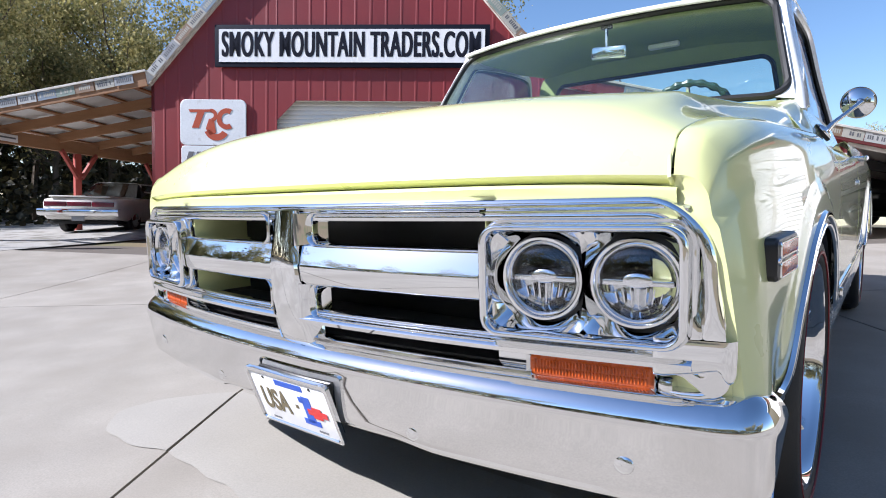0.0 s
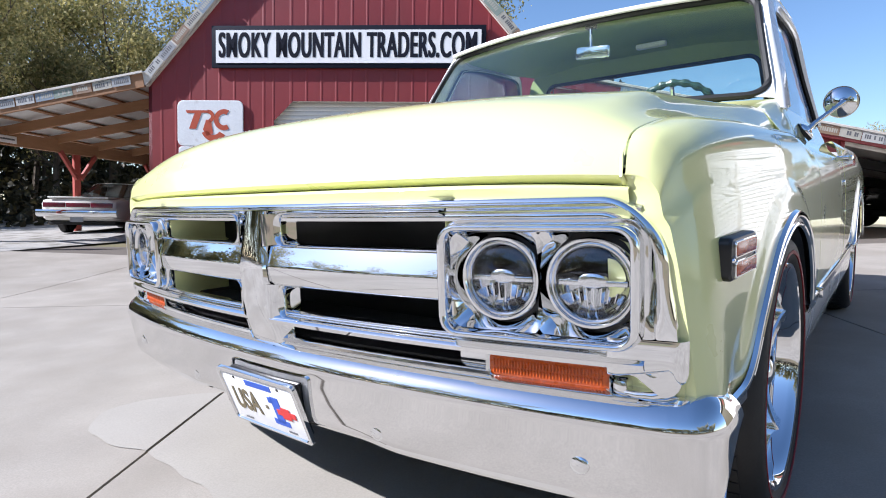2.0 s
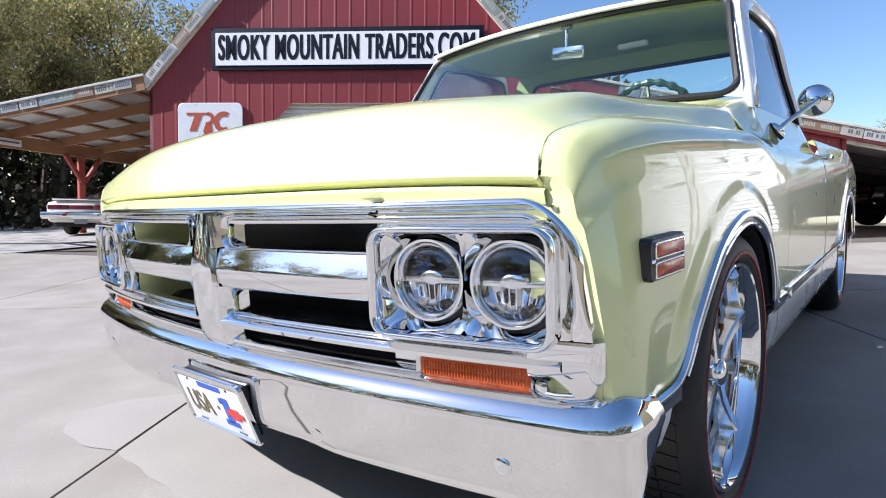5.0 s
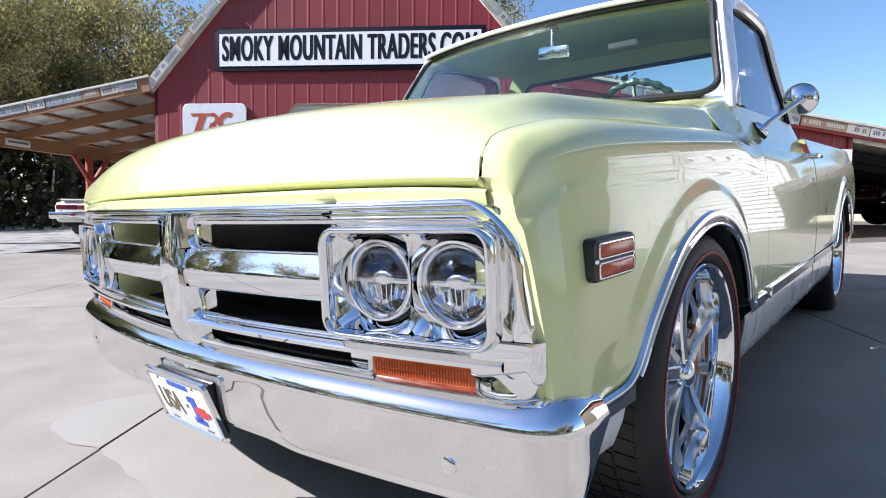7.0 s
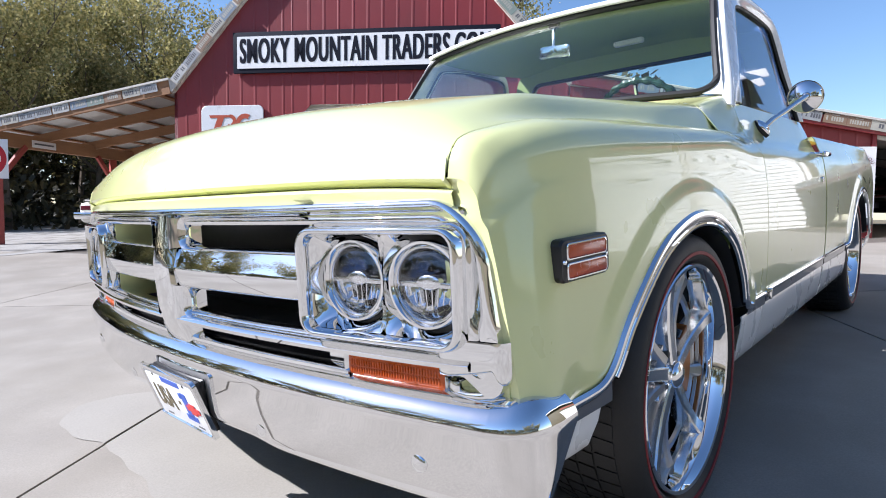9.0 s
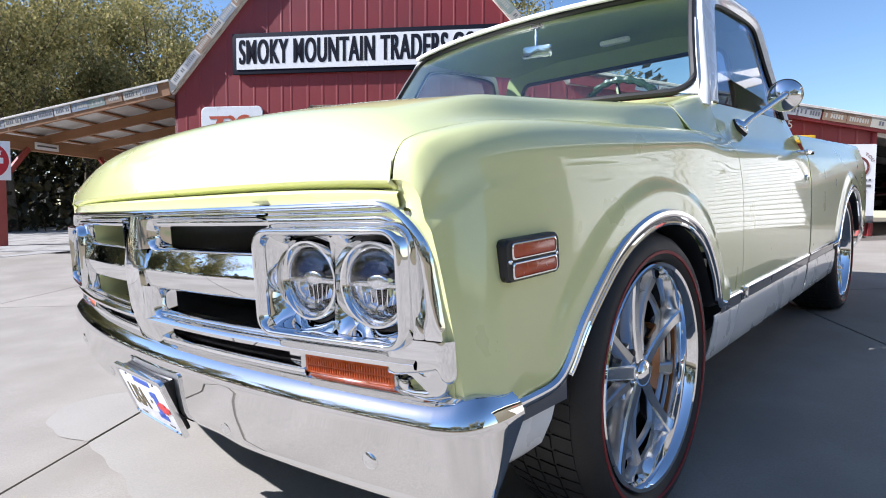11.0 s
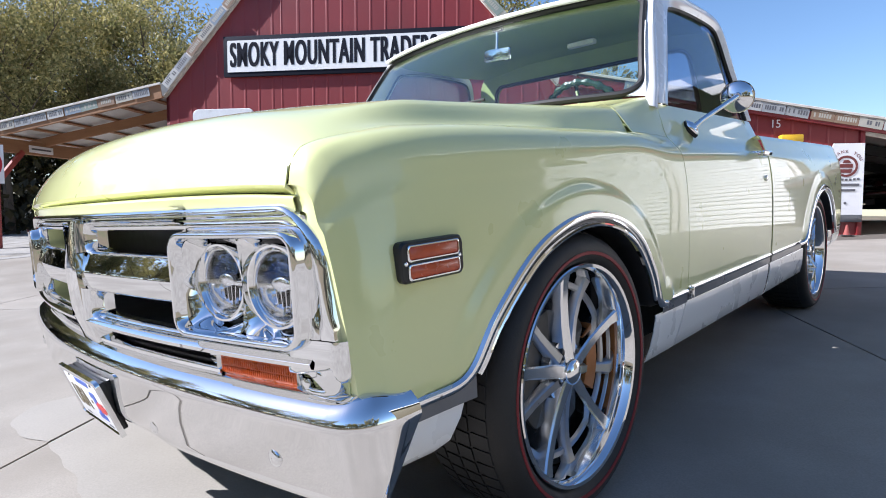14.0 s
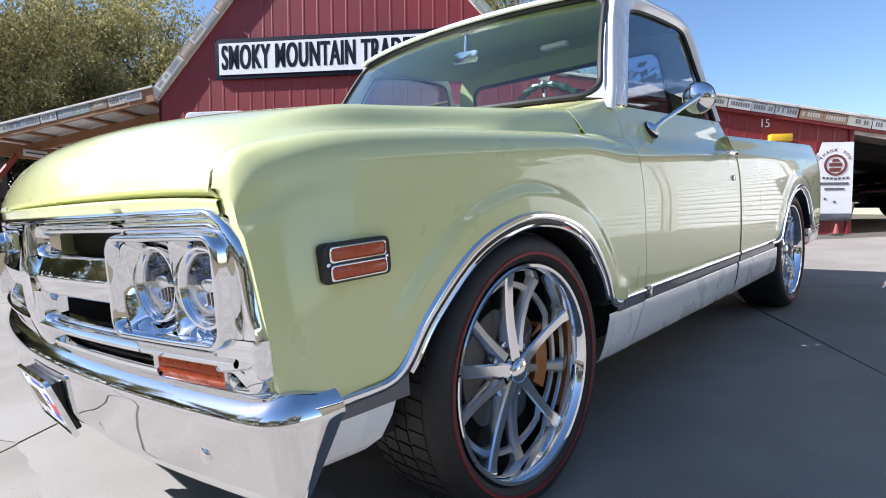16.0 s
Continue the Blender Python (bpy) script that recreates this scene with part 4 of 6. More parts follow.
for s in (1, -1):
    # door
    ys = stations(0.7025, 1.751, 26)
    d = part("door", panel(door_section, ys, lambda y: TRIM_Z, s, 34), PAINT, truck, "pale lime door", solid=0.003)
    trim_line(s, 0.705, 1.742, d, lambda y: side_x(y, TRIM_Z), TRIM_Z + 0.006)
    rocker(s, 0.70, 1.742, d, slant0=-0.09, slant1=-0.03)
    part("trim_clip", box(s * 0.985, s * 1.004, 0.712, 0.722, 0.440, 0.478, 0.003), CHROME, d, "small chrome clip")
    h = box(s * 1.018, s * 1.034, 1.47, 1.60, 0.928, 0.950, 0.008)
    box(s * 0.97, s * 1.02, 1.475, 1.50, 0.930, 0.948, 0.005, h)
    box(s * 0.97, s * 1.02, 1.565, 1.595, 0.928, 0.950, 0.005, h)
    part("door_handle", h, CHROME, d, "chrome door handle")
    part("lock", loft(disc_loops(((0.013, 0.0), (0.013, 0.006 * s), (0.010, 0.008 * s)), 14, (s * (side_x(1.66, 0.83)), 1.66, 0.83), "x"), False, True), CHROME, d, "chrome door lock")
    # cab corner behind the door
    part("cab_corner", grid([[(s * (x - 0.022 * (1 - smoothstep(0.94, 1.0, z)) - 0.04 * max(0.0, y - 1.775)), y, z) for x, z in column(door_section(y), 0.47, 30)] for y in (1.752, 1.765, 1.785, 1.81, 1.86, 1.90)]), PAINT, truck, "pale lime cab corner")
    # bed side
    ys = stations(1.774, 3.80, 60, [p[0] + 2.92 for p in ARCH_FINE])
    b = part("bed_side", panel(bed_section, ys, lambda y: arch_z(y, 2.92), s, 40, 2.92), PAINT, truck, "pale lime bed side", solid=0.003)
    arch_molding(s, 2.92, b)
    bx = lambda y: width_at(y) - 0.014
    trim_line(s, 1.777, 2.400, b, bx, TRIM_Z + 0.006)
    trim_line(s, 3.410, 3.70, b, bx, TRIM_Z + 0.006)
    rocker(s, 1.772, 2.47, b, slant0=-0.03, slant1=0.02)
    rocker(s, 3.37, 3.70, b, z1=0.34)
    t = part("tail_marker", box(s * 0.955, s * 0.985, 3.47, 3.57, 0.65, 0.73, 0.006), BLACK, truck, "black rear marker lamp")
    part("lens", box(s * 0.98, s * 0.992, 3.48, 3.56, 0.70, 0.722, 0.003), MARKER, t)
    part("lens", box(s * 0.98, s * 0.992, 3.48, 3.56, 0.66, 0.682, 0.003), MARKER, t)
    # dark jamb behind the shut lines
    for y in (0.699, 1.752):
        part("door_gap", box(s * 0.88, s * 0.968, y - 0.012, y + 0.012, 0.44, 0.90, 0.0), RUBBER, truck)
# bed floor, front wall, tailgate, rear bumper
part("bed_floor", box(-0.80, 0.80, 1.90, 3.70, 0.60, 0.63, 0.004), DARK, truck, "dark bed floor")
part("bed_front", box(-0.90, 0.90, 1.885, 1.91, 0.45, 0.985, 0.006), PAINT, truck, "pale lime bed front panel")
part("tailgate", box(-0.86, 0.86, 3.765, 3.79, 0.55, 0.99, 0.008), PAINT, truck, "pale lime tailgate")
part("rear_bumper", box(-0.90, 0.90, 3.78, 3.90, 0.36, 0.47, 0.025), BUMPER_CHROME, truck, "chrome rear bumper")
part("floor_pan", box(-0.86, 0.86, -0.45, 3.5, 0.30, 0.42, 0.01), DARK, truck, "dark underside")

# windshield: lower edge, upper edge
def glass_low(f):
    return Vector((0.846 * f, 0.560 + 0.170 * f * f, 1.148 - 0.004 * f * f))


def glass_top(f):
    return Vector((0.742 * f, 0.885 + 0.115 * f * f, 1.588 - 0.008 * f * f))


def glass_at(f, v):
    p = glass_low(f).lerp(glass_top(f), v)
    p.y -= 0.018 * math.sin(math.pi * v)
    return p


FS = [k / 16 for k in range(-16, 17)]
ws = part("windshield", grid([[glass_at(f, v / 10) for f in FS] for v in range(11)]), GLASS, truck, "green tinted curved windshield", solid=0.005)
ws.visible_shadow = False
edge = [glass_at(x / 0.79, min(max(z / 0.56 + 0.5, 0), 1)) for x, z in rrect(0, 0, 0.777, 0.270, 0.075, 8)]
for s in (1, -1):
    rows = []
    for p in edge[:12]:
        a = Vector((s * p.x, p.y - 0.006, p.z))
        v = min(max((p.z - 1.144) / 0.436, 0.0), 1.0)
        c = glass_at(s, v) + Vector((s * 0.003, -0.012, -0.016 * (1 - smoothstep(0.0, 0.2, v))))
        rows.append([a.lerp(c, q) for q in (0, 0.35, 0.7, 1)])
    part("pillar_foot", grid(rows), WHITE_PAINT, truck, "white foot of the windshield pillar", solid=0.002)
part("windshield_seal", tube(edge, 0.0135, 8, True), RUBBER, truck, "black rubber windshield seal")

# side window outline, roof rail and the white upper cab
SIDE_IN = [(0.866, 0.850, 1.112), (0.845, 0.905, 1.215), (0.815, 0.985, 1.36), (0.785, 1.065, 1.495), (0.778, 1.11, 1.528), (0.772, 1.25, 1.545), (0.770, 1.45, 1.548), (0.772, 1.585, 1.535), (0.782, 1.635, 1.485), (0.81, 1.69, 1.34), (0.845, 1.735, 1.20), (0.866, 1.755, 1.112)]
SIDE_OUT = [(0.862, 0.745, 1.112), (0.840, 0.800, 1.215), (0.802, 0.885, 1.36), (0.762, 0.965, 1.51), (0.750, 1.02, 1.590), (0.774, 1.22, 1.598), (0.775, 1.45, 1.598), (0.774, 1.62, 1.586), (0.788, 1.690, 1.52), (0.818, 1.740, 1.35), (0.850, 1.778, 1.20), (0.872, 1.80, 1.112)]
rearward = lambda p: (p[0], p[1] + 0.07 * smoothstep(1.10, 1.55, p[1]), p[2])
SIDE_IN, SIDE_OUT = [rearward(p) for p in SIDE_IN], [rearward((p[0] + 0.016 * (k < 5), p[1] + 0.004 * (k < 5), p[2])) for k, p in enumerate(SIDE_OUT)]
for s in (1, -1):
    inn, out = spline(SIDE_IN, 4), spline(SIDE_OUT, 4)
    rows = []
    for a, b in zip(inn, out):
        n = np.array((0.010, 0, 0.004))
        rows.append([(s * a[0] - s * 0.02, a[1], a[2]), (s * a[0] + s * 0.004, a[1], a[2]), *[(s * (a[0] + (b[0] - a[0]) * f + 0.012 * math.sin(math.pi * f)), a[1] + (b[1] - a[1]) * f, a[2] + (b[2] - a[2]) * f) for f in (0.15, 0.4, 0.7, 1.0)]])
    part("window_frame", grid(rows), WHITE_PAINT, truck, "white painted window frame", solid=0.004)
    part("window_channel", tube([(s * (p[0] - 0.006), p[1], p[2]) for p in inn], 0.010, 6), RUBBER, truck, "black rubber window channel")
    bm = bmesh.new()
    bm.faces.new([bm.verts.new((s * (p[0] - 0.012), p[1], p[2])) for p in inn])
    g = part("side_window", bm, SIDE_GLASS, truck, "dark tinted side window", smooth=False, solid=0.004)
    g.visible_shadow = False
    # pillar from windshield edge to window frame
    rows = []
    for k in range(11):
        v = k / 10
        a = glass_at(s, v)
        o = np.array(spline(SIDE_OUT[:5], 10)[k * 4] if k < 10 else SIDE_OUT[4])
        if k == 0:
            a, o = a + Vector((s * 0.004, -0.030, -0.040)), o + np.array((0.004, -0.015, -0.022))
        rows.append([a + (Vector((s * o[0], o[1], o[2])) - a) * f + Vector((s * 0.012, -0.008, 0)) * math.sin(math.pi * f) for f in (0, 0.25, 0.5, 0.75, 1)])
    part("pillar", grid(rows), WHITE_PAINT, truck, "white windshield pillar", solid=0.004)


def roof_point(f, g):
    """f across, g from front to back."""
    yf, yb = 0.868 + 0.105 * f * f, 1.85 - 0.09 * f * f
    y = yf + (yb - yf) * g
    edge_z = 1.600 - 0.010 * abs(f) ** 3
    dome = 0.062 * (1 - abs(f) ** 3.2) * (smoothstep(-0.02, 0.22, g) * 0.75 + 0.25 * smoothstep(-0.02, 0.06, g)) * smoothstep(1.03, 0.80, g)
    return (f * (0.742 + 0.032 * smoothstep(0.0, 0.22, g) - 0.060 * smoothstep(0.70, 1.0, g)), y, edge_z + dome)


fs = [math.copysign(1 - (1 - abs(k / 20)) ** 1.6, k) for k in range(-20, 21)]
gs = [(k / 26) ** 1.4 for k in range(27)]
roof = part("roof", grid([[roof_point(f, g) for f in fs] for g in gs]), WHITE_PAINT, truck, "white painted cab roof", solid=0.004)
rail = [roof_point(1, g) for g in gs[::-1]] + [roof_point(f, 0) for f in fs[::-1]] + [roof_point(-1, g) for g in gs]
part("drip_rail", tube([(p[0], p[1] - 0.004, p[2] - 0.006) for p in rail], 0.011, 8), WHITE_PAINT, truck, "white drip rail")
part("headliner", grid([[(p[0] * 0.96, p[1] + 0.02, p[2] - 0.028) for p in [roof_point(f, g) for f in fs]] for g in gs]), HEADLINER, truck, "pale green headliner")
# rear cab wall with its window
out = rrect(0, 1.10, 0.80, 0.50, 0.12)
inn = rrect(0, 1.325, 0.66, 0.175, 0.06)
back = lambda p, d=0.0: (p[0] * (1 - 0.10 * max(0, p[1] - 1.12) / 0.48), 1.87 - 0.07 * max(0, p[1] - 1.1) / 0.5 + d, p[1])
part("cab_back", loft([[back(p) for p in out], [back(p) for p in inn], [back(p, -0.03) for p in inn], [back(p, -0.03) for p in out]]), HEADLINER, truck, "pale green rear cab wall")
part("rear_window_seal", tube([back(p, -0.03) for p in inn], 0.012, 6, True), RUBBER, truck, "black rear window seal")
bm = bmesh.new()
bm.faces.new([bm.verts.new(back(p, -0.015)) for p in inn])
g = part("rear_window", bm, GLASS, truck, "tinted rear window", smooth=False, solid=0.004)
g.visible_shadow = False
# inside: dash, seat back, steering wheel, mirror, door cards
part("dome_lamp", box(0.04, 0.20, 1.575, 1.615, 1.585, 1.612, 0.008), SIGN_WHITE, truck, "small white dome lamp")
part("dashboard", box(-0.78, 0.78, 0.74, 0.98, 0.85, 1.115, 0.03), HEADLINER, truck, "pale green dashboard")
part("seat_back", box(-0.72, 0.72, 1.58, 1.74, 0.70, 1.10, 0.05), VINYL, truck, "dark green bench seat back")
for s in (1, -1):
    part("door_card", box(s * 0.80, s * 0.83, 0.80, 1.75, 0.60, 1.10, 0.008), HEADLINER, truck, "pale green inner door panel")
tilt = pose(0.40, 1.115, 1.115, -62, 0, 0)
ring = [tilt @ Vector((math.cos(a) * 0.195, math.sin(a) * 0.195, 0)) for a in [2 * math.pi * k / 96 for k in range(96)]]
w = part("steering_wheel", tube(ring, [0.0175 if k % 4 < 2 else 0.0120 for k in range(96)], 8, True), WHEEL_GREEN, truck, "dark green ribbed steering wheel rim")
for a in (200, 340, 270):
    part("spoke", tube([tilt @ Vector((0, 0, -0.03)), tilt @ Vector((math.cos(radians(a)) * 0.19, math.sin(radians(a)) * 0.19, 0))], 0.009, 6), CHROME, w, "chrome spoke")
part("column", tube([tilt @ Vector((0, 0, -0.02)), tilt @ Vector((0, 0, -0.30))], 0.025, 10), VINYL, w)
m = part("rearview_mirror", box(0.02, 0.20, 0.845, 0.865, 1.412, 1.468, 0.010, None, Matrix.Translation((0.11, 0.855, 1.44)) @ pose(0, 0, 0, 0, 8, -14) @ Matrix.Translation((-0.11, -0.855, -1.44))), CHROME, truck, "chrome rear-view mirror")
part("mirror_stem", tube([(0.10, 0.865, 1.45), (0.09, 0.885, 1.50), (0.085, 0.90, 1.565)], 0.008, 8), CHROME, m, "chrome stem")
part("mirror_mount", box(0.06, 0.11, 0.885, 0.915, 1.553, 1.575, 0.006), BLACK, m)
# wipers
for x0, x1 in ((0.30, 0.02), (-0.22, -0.52)):
    wip = part("wiper", tube([(x0, 0.560, 1.130), (x0 - 0.05, 0.545, 1.168), (x0 - 0.16, 0.540, 1.186), (x1, 0.538, 1.190)], [0.010, 0.009, 0.007, 0.005], 8), CHROME, truck, "chrome wiper arm")
    part("wiper_blade", box(x1 - 0.10, x1 + 0.26, 0.530, 0.538, 1.188, 1.198, 0.002), RUBBER, wip, "black wiper blade")
    part("wiper_pivot", loft(disc_loops(((0.022, 0.0), (0.020, 0.02), (0.012, 0.03)), 14, (x0, 0.560, 1.112), "z"), False, True), CHROME, wip)
# door mirrors
for s in (1, -1):
    foot = [(0.0, 0.034), (0.016, 0.029), (0.026, 0.014), (0.026, -0.004), (0.012, -0.026), (0.0, -0.036), (-0.012, -0.026), (-0.026, -0.004), (-0.026, 0.014), (-0.016, 0.029)]
    fm = Matrix.Translation((s * 0.9065, 0.972, 1.030)) @ pose(0, 0, 0, 0, -s * 36, 0)
    mir = part("door_mirror", loft([[fm @ Vector((s * o, p * k, q * k)) for p, q in foot] for k, o in ((1.0, 0.0), (0.98, 0.008), (0.80, 0.013), (0.35, 0.020))], False, True), CHROME, truck, "round chrome door mirror on a shield-shaped foot")
    part("gasket", loft([[fm @ Vector((s * o, p * 1.12, q * 1.10)) for p, q in foot] for o in (-0.010, 0.004)], False, True), RUBBER, mir, "black rubber gasket")
    head_c = Vector((s * 1.007, 1.188, 1.150))
    hm = Matrix.Translation(head_c) @ pose(0, 0, 0, 4, 0, s * 16)
    tip = hm @ Vector((0, -0.036, 0))
    part("mirror_arm", tube([(s * 0.915, 0.974, 1.032), (s * 0.934, 1.010, 1.060), tuple(Vector((s * 0.934, 1.010, 1.060)).lerp(tip, 0.6)), tuple(tip)], [0.011, 0.009, 0.0085, 0.010], 10), CHROME, mir, "chrome arm")
    prof = [(0.0001, -0.024), (0.014, -0.023), (0.017, -0.018), (0.034, -0.013), (0.052, -0.005), (0.060, 0.003), (0.062, 0.006), (0.066, 0.006), (0.0665, 0.012), (0.062, 0.016)]
    part("mirror_head", loft([[hm @ Vector(p) for p in ring] for ring in disc_loops([(r * 0.93, d) for r, d in prof], 36, (0, 0, 0), "y")], False, True), CHROME, mir, "round polished mirror back with a raised rim")
    part("head_pivot", tube([hm @ Vector((0, -0.044, 0)), hm @ Vector((0, -0.020, 0))], [0.010, 0.014], 12), CHROME, mir)

# ---- chrome front ----
front = truck


def facing(pts, dy):
    return [(x, face_y(x) + dy, z) for x, z in pts]


def leaning(pts, dy):
    """Outline of the surround, with raised lower middle and legs that lean outwards."""
    out = []
    for x, z in pts:
        z += (1 - smoothstep(0.53, 0.61, z)) * (0.027 - 0.040 * smoothstep(0.855, 0.905, abs(x)))
        even = (1 - smoothstep(0.605, 0.720, z)) * smoothstep(0.80, 0.84, abs(x)) * (1 - smoothstep(0.012, 0.022, dy))
        px, py, pz = rake(abs(x), face_y(x) + dy + (-0.0125 - dy) * even, z, 0.8 * smoothstep(0.80, 0.92, abs(x)))
        out.append((math.copysign(px, x), py, pz))
    return out


def soft_top(cx, cz, hw, hz, r):
    """Rounded rectangle whose lower corners are tighter than its upper ones."""
    pts = [a if a[1] > cz else b for a, b in zip(rrect(cx, cz, hw, hz, r, 18), rrect(cx, cz, hw, hz, 0.32 * r, 18))]
    out = []
    for p, q in zip(pts, pts[1:] + pts[:1]):
        out += [(p[0] + (q[0] - p[0]) * j / 6, p[1] + (q[1] - p[1]) * j / 6) for j in range(6)]
    return out


def ring_part(name, spec, mat, parent, label="", cap=False):
    """Loft of rounded rectangles: (cx, cz, hw, hz, r, dy)."""
    return part(name, loft([facing(rrect(cx, cz, hw, hz, r), dy) for cx, cz, hw, hz, r, dy in spec], False, cap), mat, parent, label, sharp=55)


SURROUND = ((0.920, 0.152, 0.105, 0.046), (0.930, 0.157, 0.110, 0.024), (0.9295, 0.1565, 0.109, 0.010), (0.926, 0.154, 0.105, -0.002), (0.920, 0.150, 0.098, -0.010), (0.913, 0.145, 0.090, -0.011), (0.907, 0.141, 0.084, -0.005),
            (0.9035, 0.138, 0.080, 0.004), (0.901, 0.136, 0.077, 0.012), (0.897, 0.133, 0.074, 0.014), (0.893, 0.130, 0.071, 0.010), (0.889, 0.127, 0.068, 0.002), (0.882, 0.121, 0.062, -0.001), (0.874, 0.113, 0.056, 0.002), (0.870, 0.110, 0.053, 0.014))
part("grille_surround", loft([leaning(soft_top(0, 0.678, hw, hz, r), dy) for hw, hz, r, dy in SURROUND]), CHROME, front, "polished chrome outer grille surround", sharp=55)


def bar(name, x0, x1, prof, mat=CHROME, label="", parent=front):
    n = max(4, int(abs(x1 - x0) / 0.03))
    return part(name, grid([[(x, face_y(x) + dy, z) for dy, z in prof] for x in [x0 + (x1 - x0) * k / n for k in range(n + 1)]]), mat, parent, label, sharp=35)


for s in (1, -1):
    bar("middle_bar", s * 0.055, s * 0.534, [(0.05, 0.742), (0.002, 0.739), (-0.005, 0.736), (-0.008, 0.732), (-0.0185, 0.692), (-0.0205, 0.688), (-0.0205, 0.684), (-0.017, 0.651), (-0.013, 0.645), (-0.002, 0.640), (0.05, 0.636)], CHROME, "chrome middle grille bar")
    bar("top_bar", s * 0.0, s * 0.885, [(0.045, 0.803), (0.006, 0.806), (-0.003, 0.811), (0.004, 0.817)], CHROME, "chrome upper grille bar")
    bar("bottom_bar", s * 0.0, s * 0.893, [(0.05, 0.574), (0.0, 0.573), (-0.014, 0.569), (-0.020, 0.562), (-0.018, 0.554), (-0.004, 0.549), (0.006, 0.546), (0.02, 0.545)], CHROME, "chrome lower grille bar")
    for z0, z1 in ((0.738, 0.806), (0.567, 0.642)):
        c, h = (z0 + z1) / 2, (z1 - z0) / 2
        cx, hw = s * 0.325, 0.245
        spec = ((hw + 0.012, h + 0.006, 0.030, 0.006), (hw + 0.010, h + 0.006, 0.029, -0.008), (hw + 0.005, h + 0.003, 0.026, -0.012), (hw, h, 0.024, -0.008), (hw - 0.004, h - 0.003, 0.022, 0.004), (hw - 0.006, h - 0.003, 0.022, 0.030))
        ring = loft([facing(rrect(cx, c, w_, h_, r_), dy) for w_, h_, r_, dy in spec])
        bmesh.ops.bisect_plane(ring, geom=ring.verts[:] + ring.edges[:] + ring.faces[:], plane_co=(s * 0.534, 0, 0), plane_no=(s, 0, 0), clear_outer=True)
        part("opening_frame", ring, CHROME, front, "rounded chrome grille opening", sharp=55)
        # curved cheek that leads from the centre post into the opening
        cheek = []
        for k in range(9):
            f = k / 8
            x = 0.046 + 0.050 * f
            cheek.append([(s * x, face_y(x) - 0.024 + 0.060 * f ** 1.7, c + g * (h + 0.004 - 0.006 * f)) for g in (-1, -0.6, 0, 0.6, 1)])
        part("opening_cheek", grid(cheek), CHROME, front, "curved chrome cheek beside the centre post")
# centre post
rows = []
for z, hw, lift in ((0.815, 0.036, 0.016), (0.80, 0.037, 0.018), (0.77, 0.039, 0.0225), (0.74, 0.041, 0.0268), (0.712, 0.044, 0.031), (0.700, 0.046, 0.0325), (0.690, 0.048, 0.033), (0.68, 0.049, 0.0325), (0.64, 0.050, 0.030), (0.60, 0.052, 0.027), (0.565, 0.056, 0.022), (0.535, 0.060, 0.012), (0.515, 0.061, 0.006), (0.498, 0.061, 0.0)):
    rows.append([(hw * f, -0.82 + 0.03 - (lift + 0.03) * g, z) for f, g in ((-1.25, 0), (-1.1, 0.6), (-0.95, 0.93), (-0.7, 1), (-0.3, 1.02), (0, 1.03), (0.3, 1.02), (0.7, 1), (0.95, 0.93), (1.1, 0.6), (1.25, 0))])
part("centre_post", grid(rows), CHROME, front, "chrome centre post", sharp=50)
# dark radiator space
part("radiator_screen", grid([[(x, -0.60, z) for x in (-0.52, 0, 0.52)] for z in (0.50, 0.66, 0.845)]), BLACK, front, "black screen behind the grille")
for s in (1, -1):
    part("inner_panel", grid([[(s * 0.532, -0.770, z), (s * 0.528, -0.70, z), (s * 0.518, -0.58, z)] for z in (0.562, 0.68, 0.805)]), PAINT, front, "pale lime inner panel", solid=0.002)
part("shelf_panel", grid([[(x, y, 0.838) for x in (-0.56, 0, 0.56)] for y in (-0.79, -0.58)]), DARK, front)
for s in (1, -1):
    part("lamp_backing", grid([[(s * x, face_y(x) + 0.036, z) for x in (0.54, 0.62, 0.70, 0.78, 0.86, 0.925)] for z in (0.488, 0.60)]), CHROME, front, "chrome panel behind the lamp")
part("shelf_panel", grid([[(x, y, 0.552) for x in (-0.52, 0, 0.52)] for y in (-0.80, -0.60)]), DARK, front)


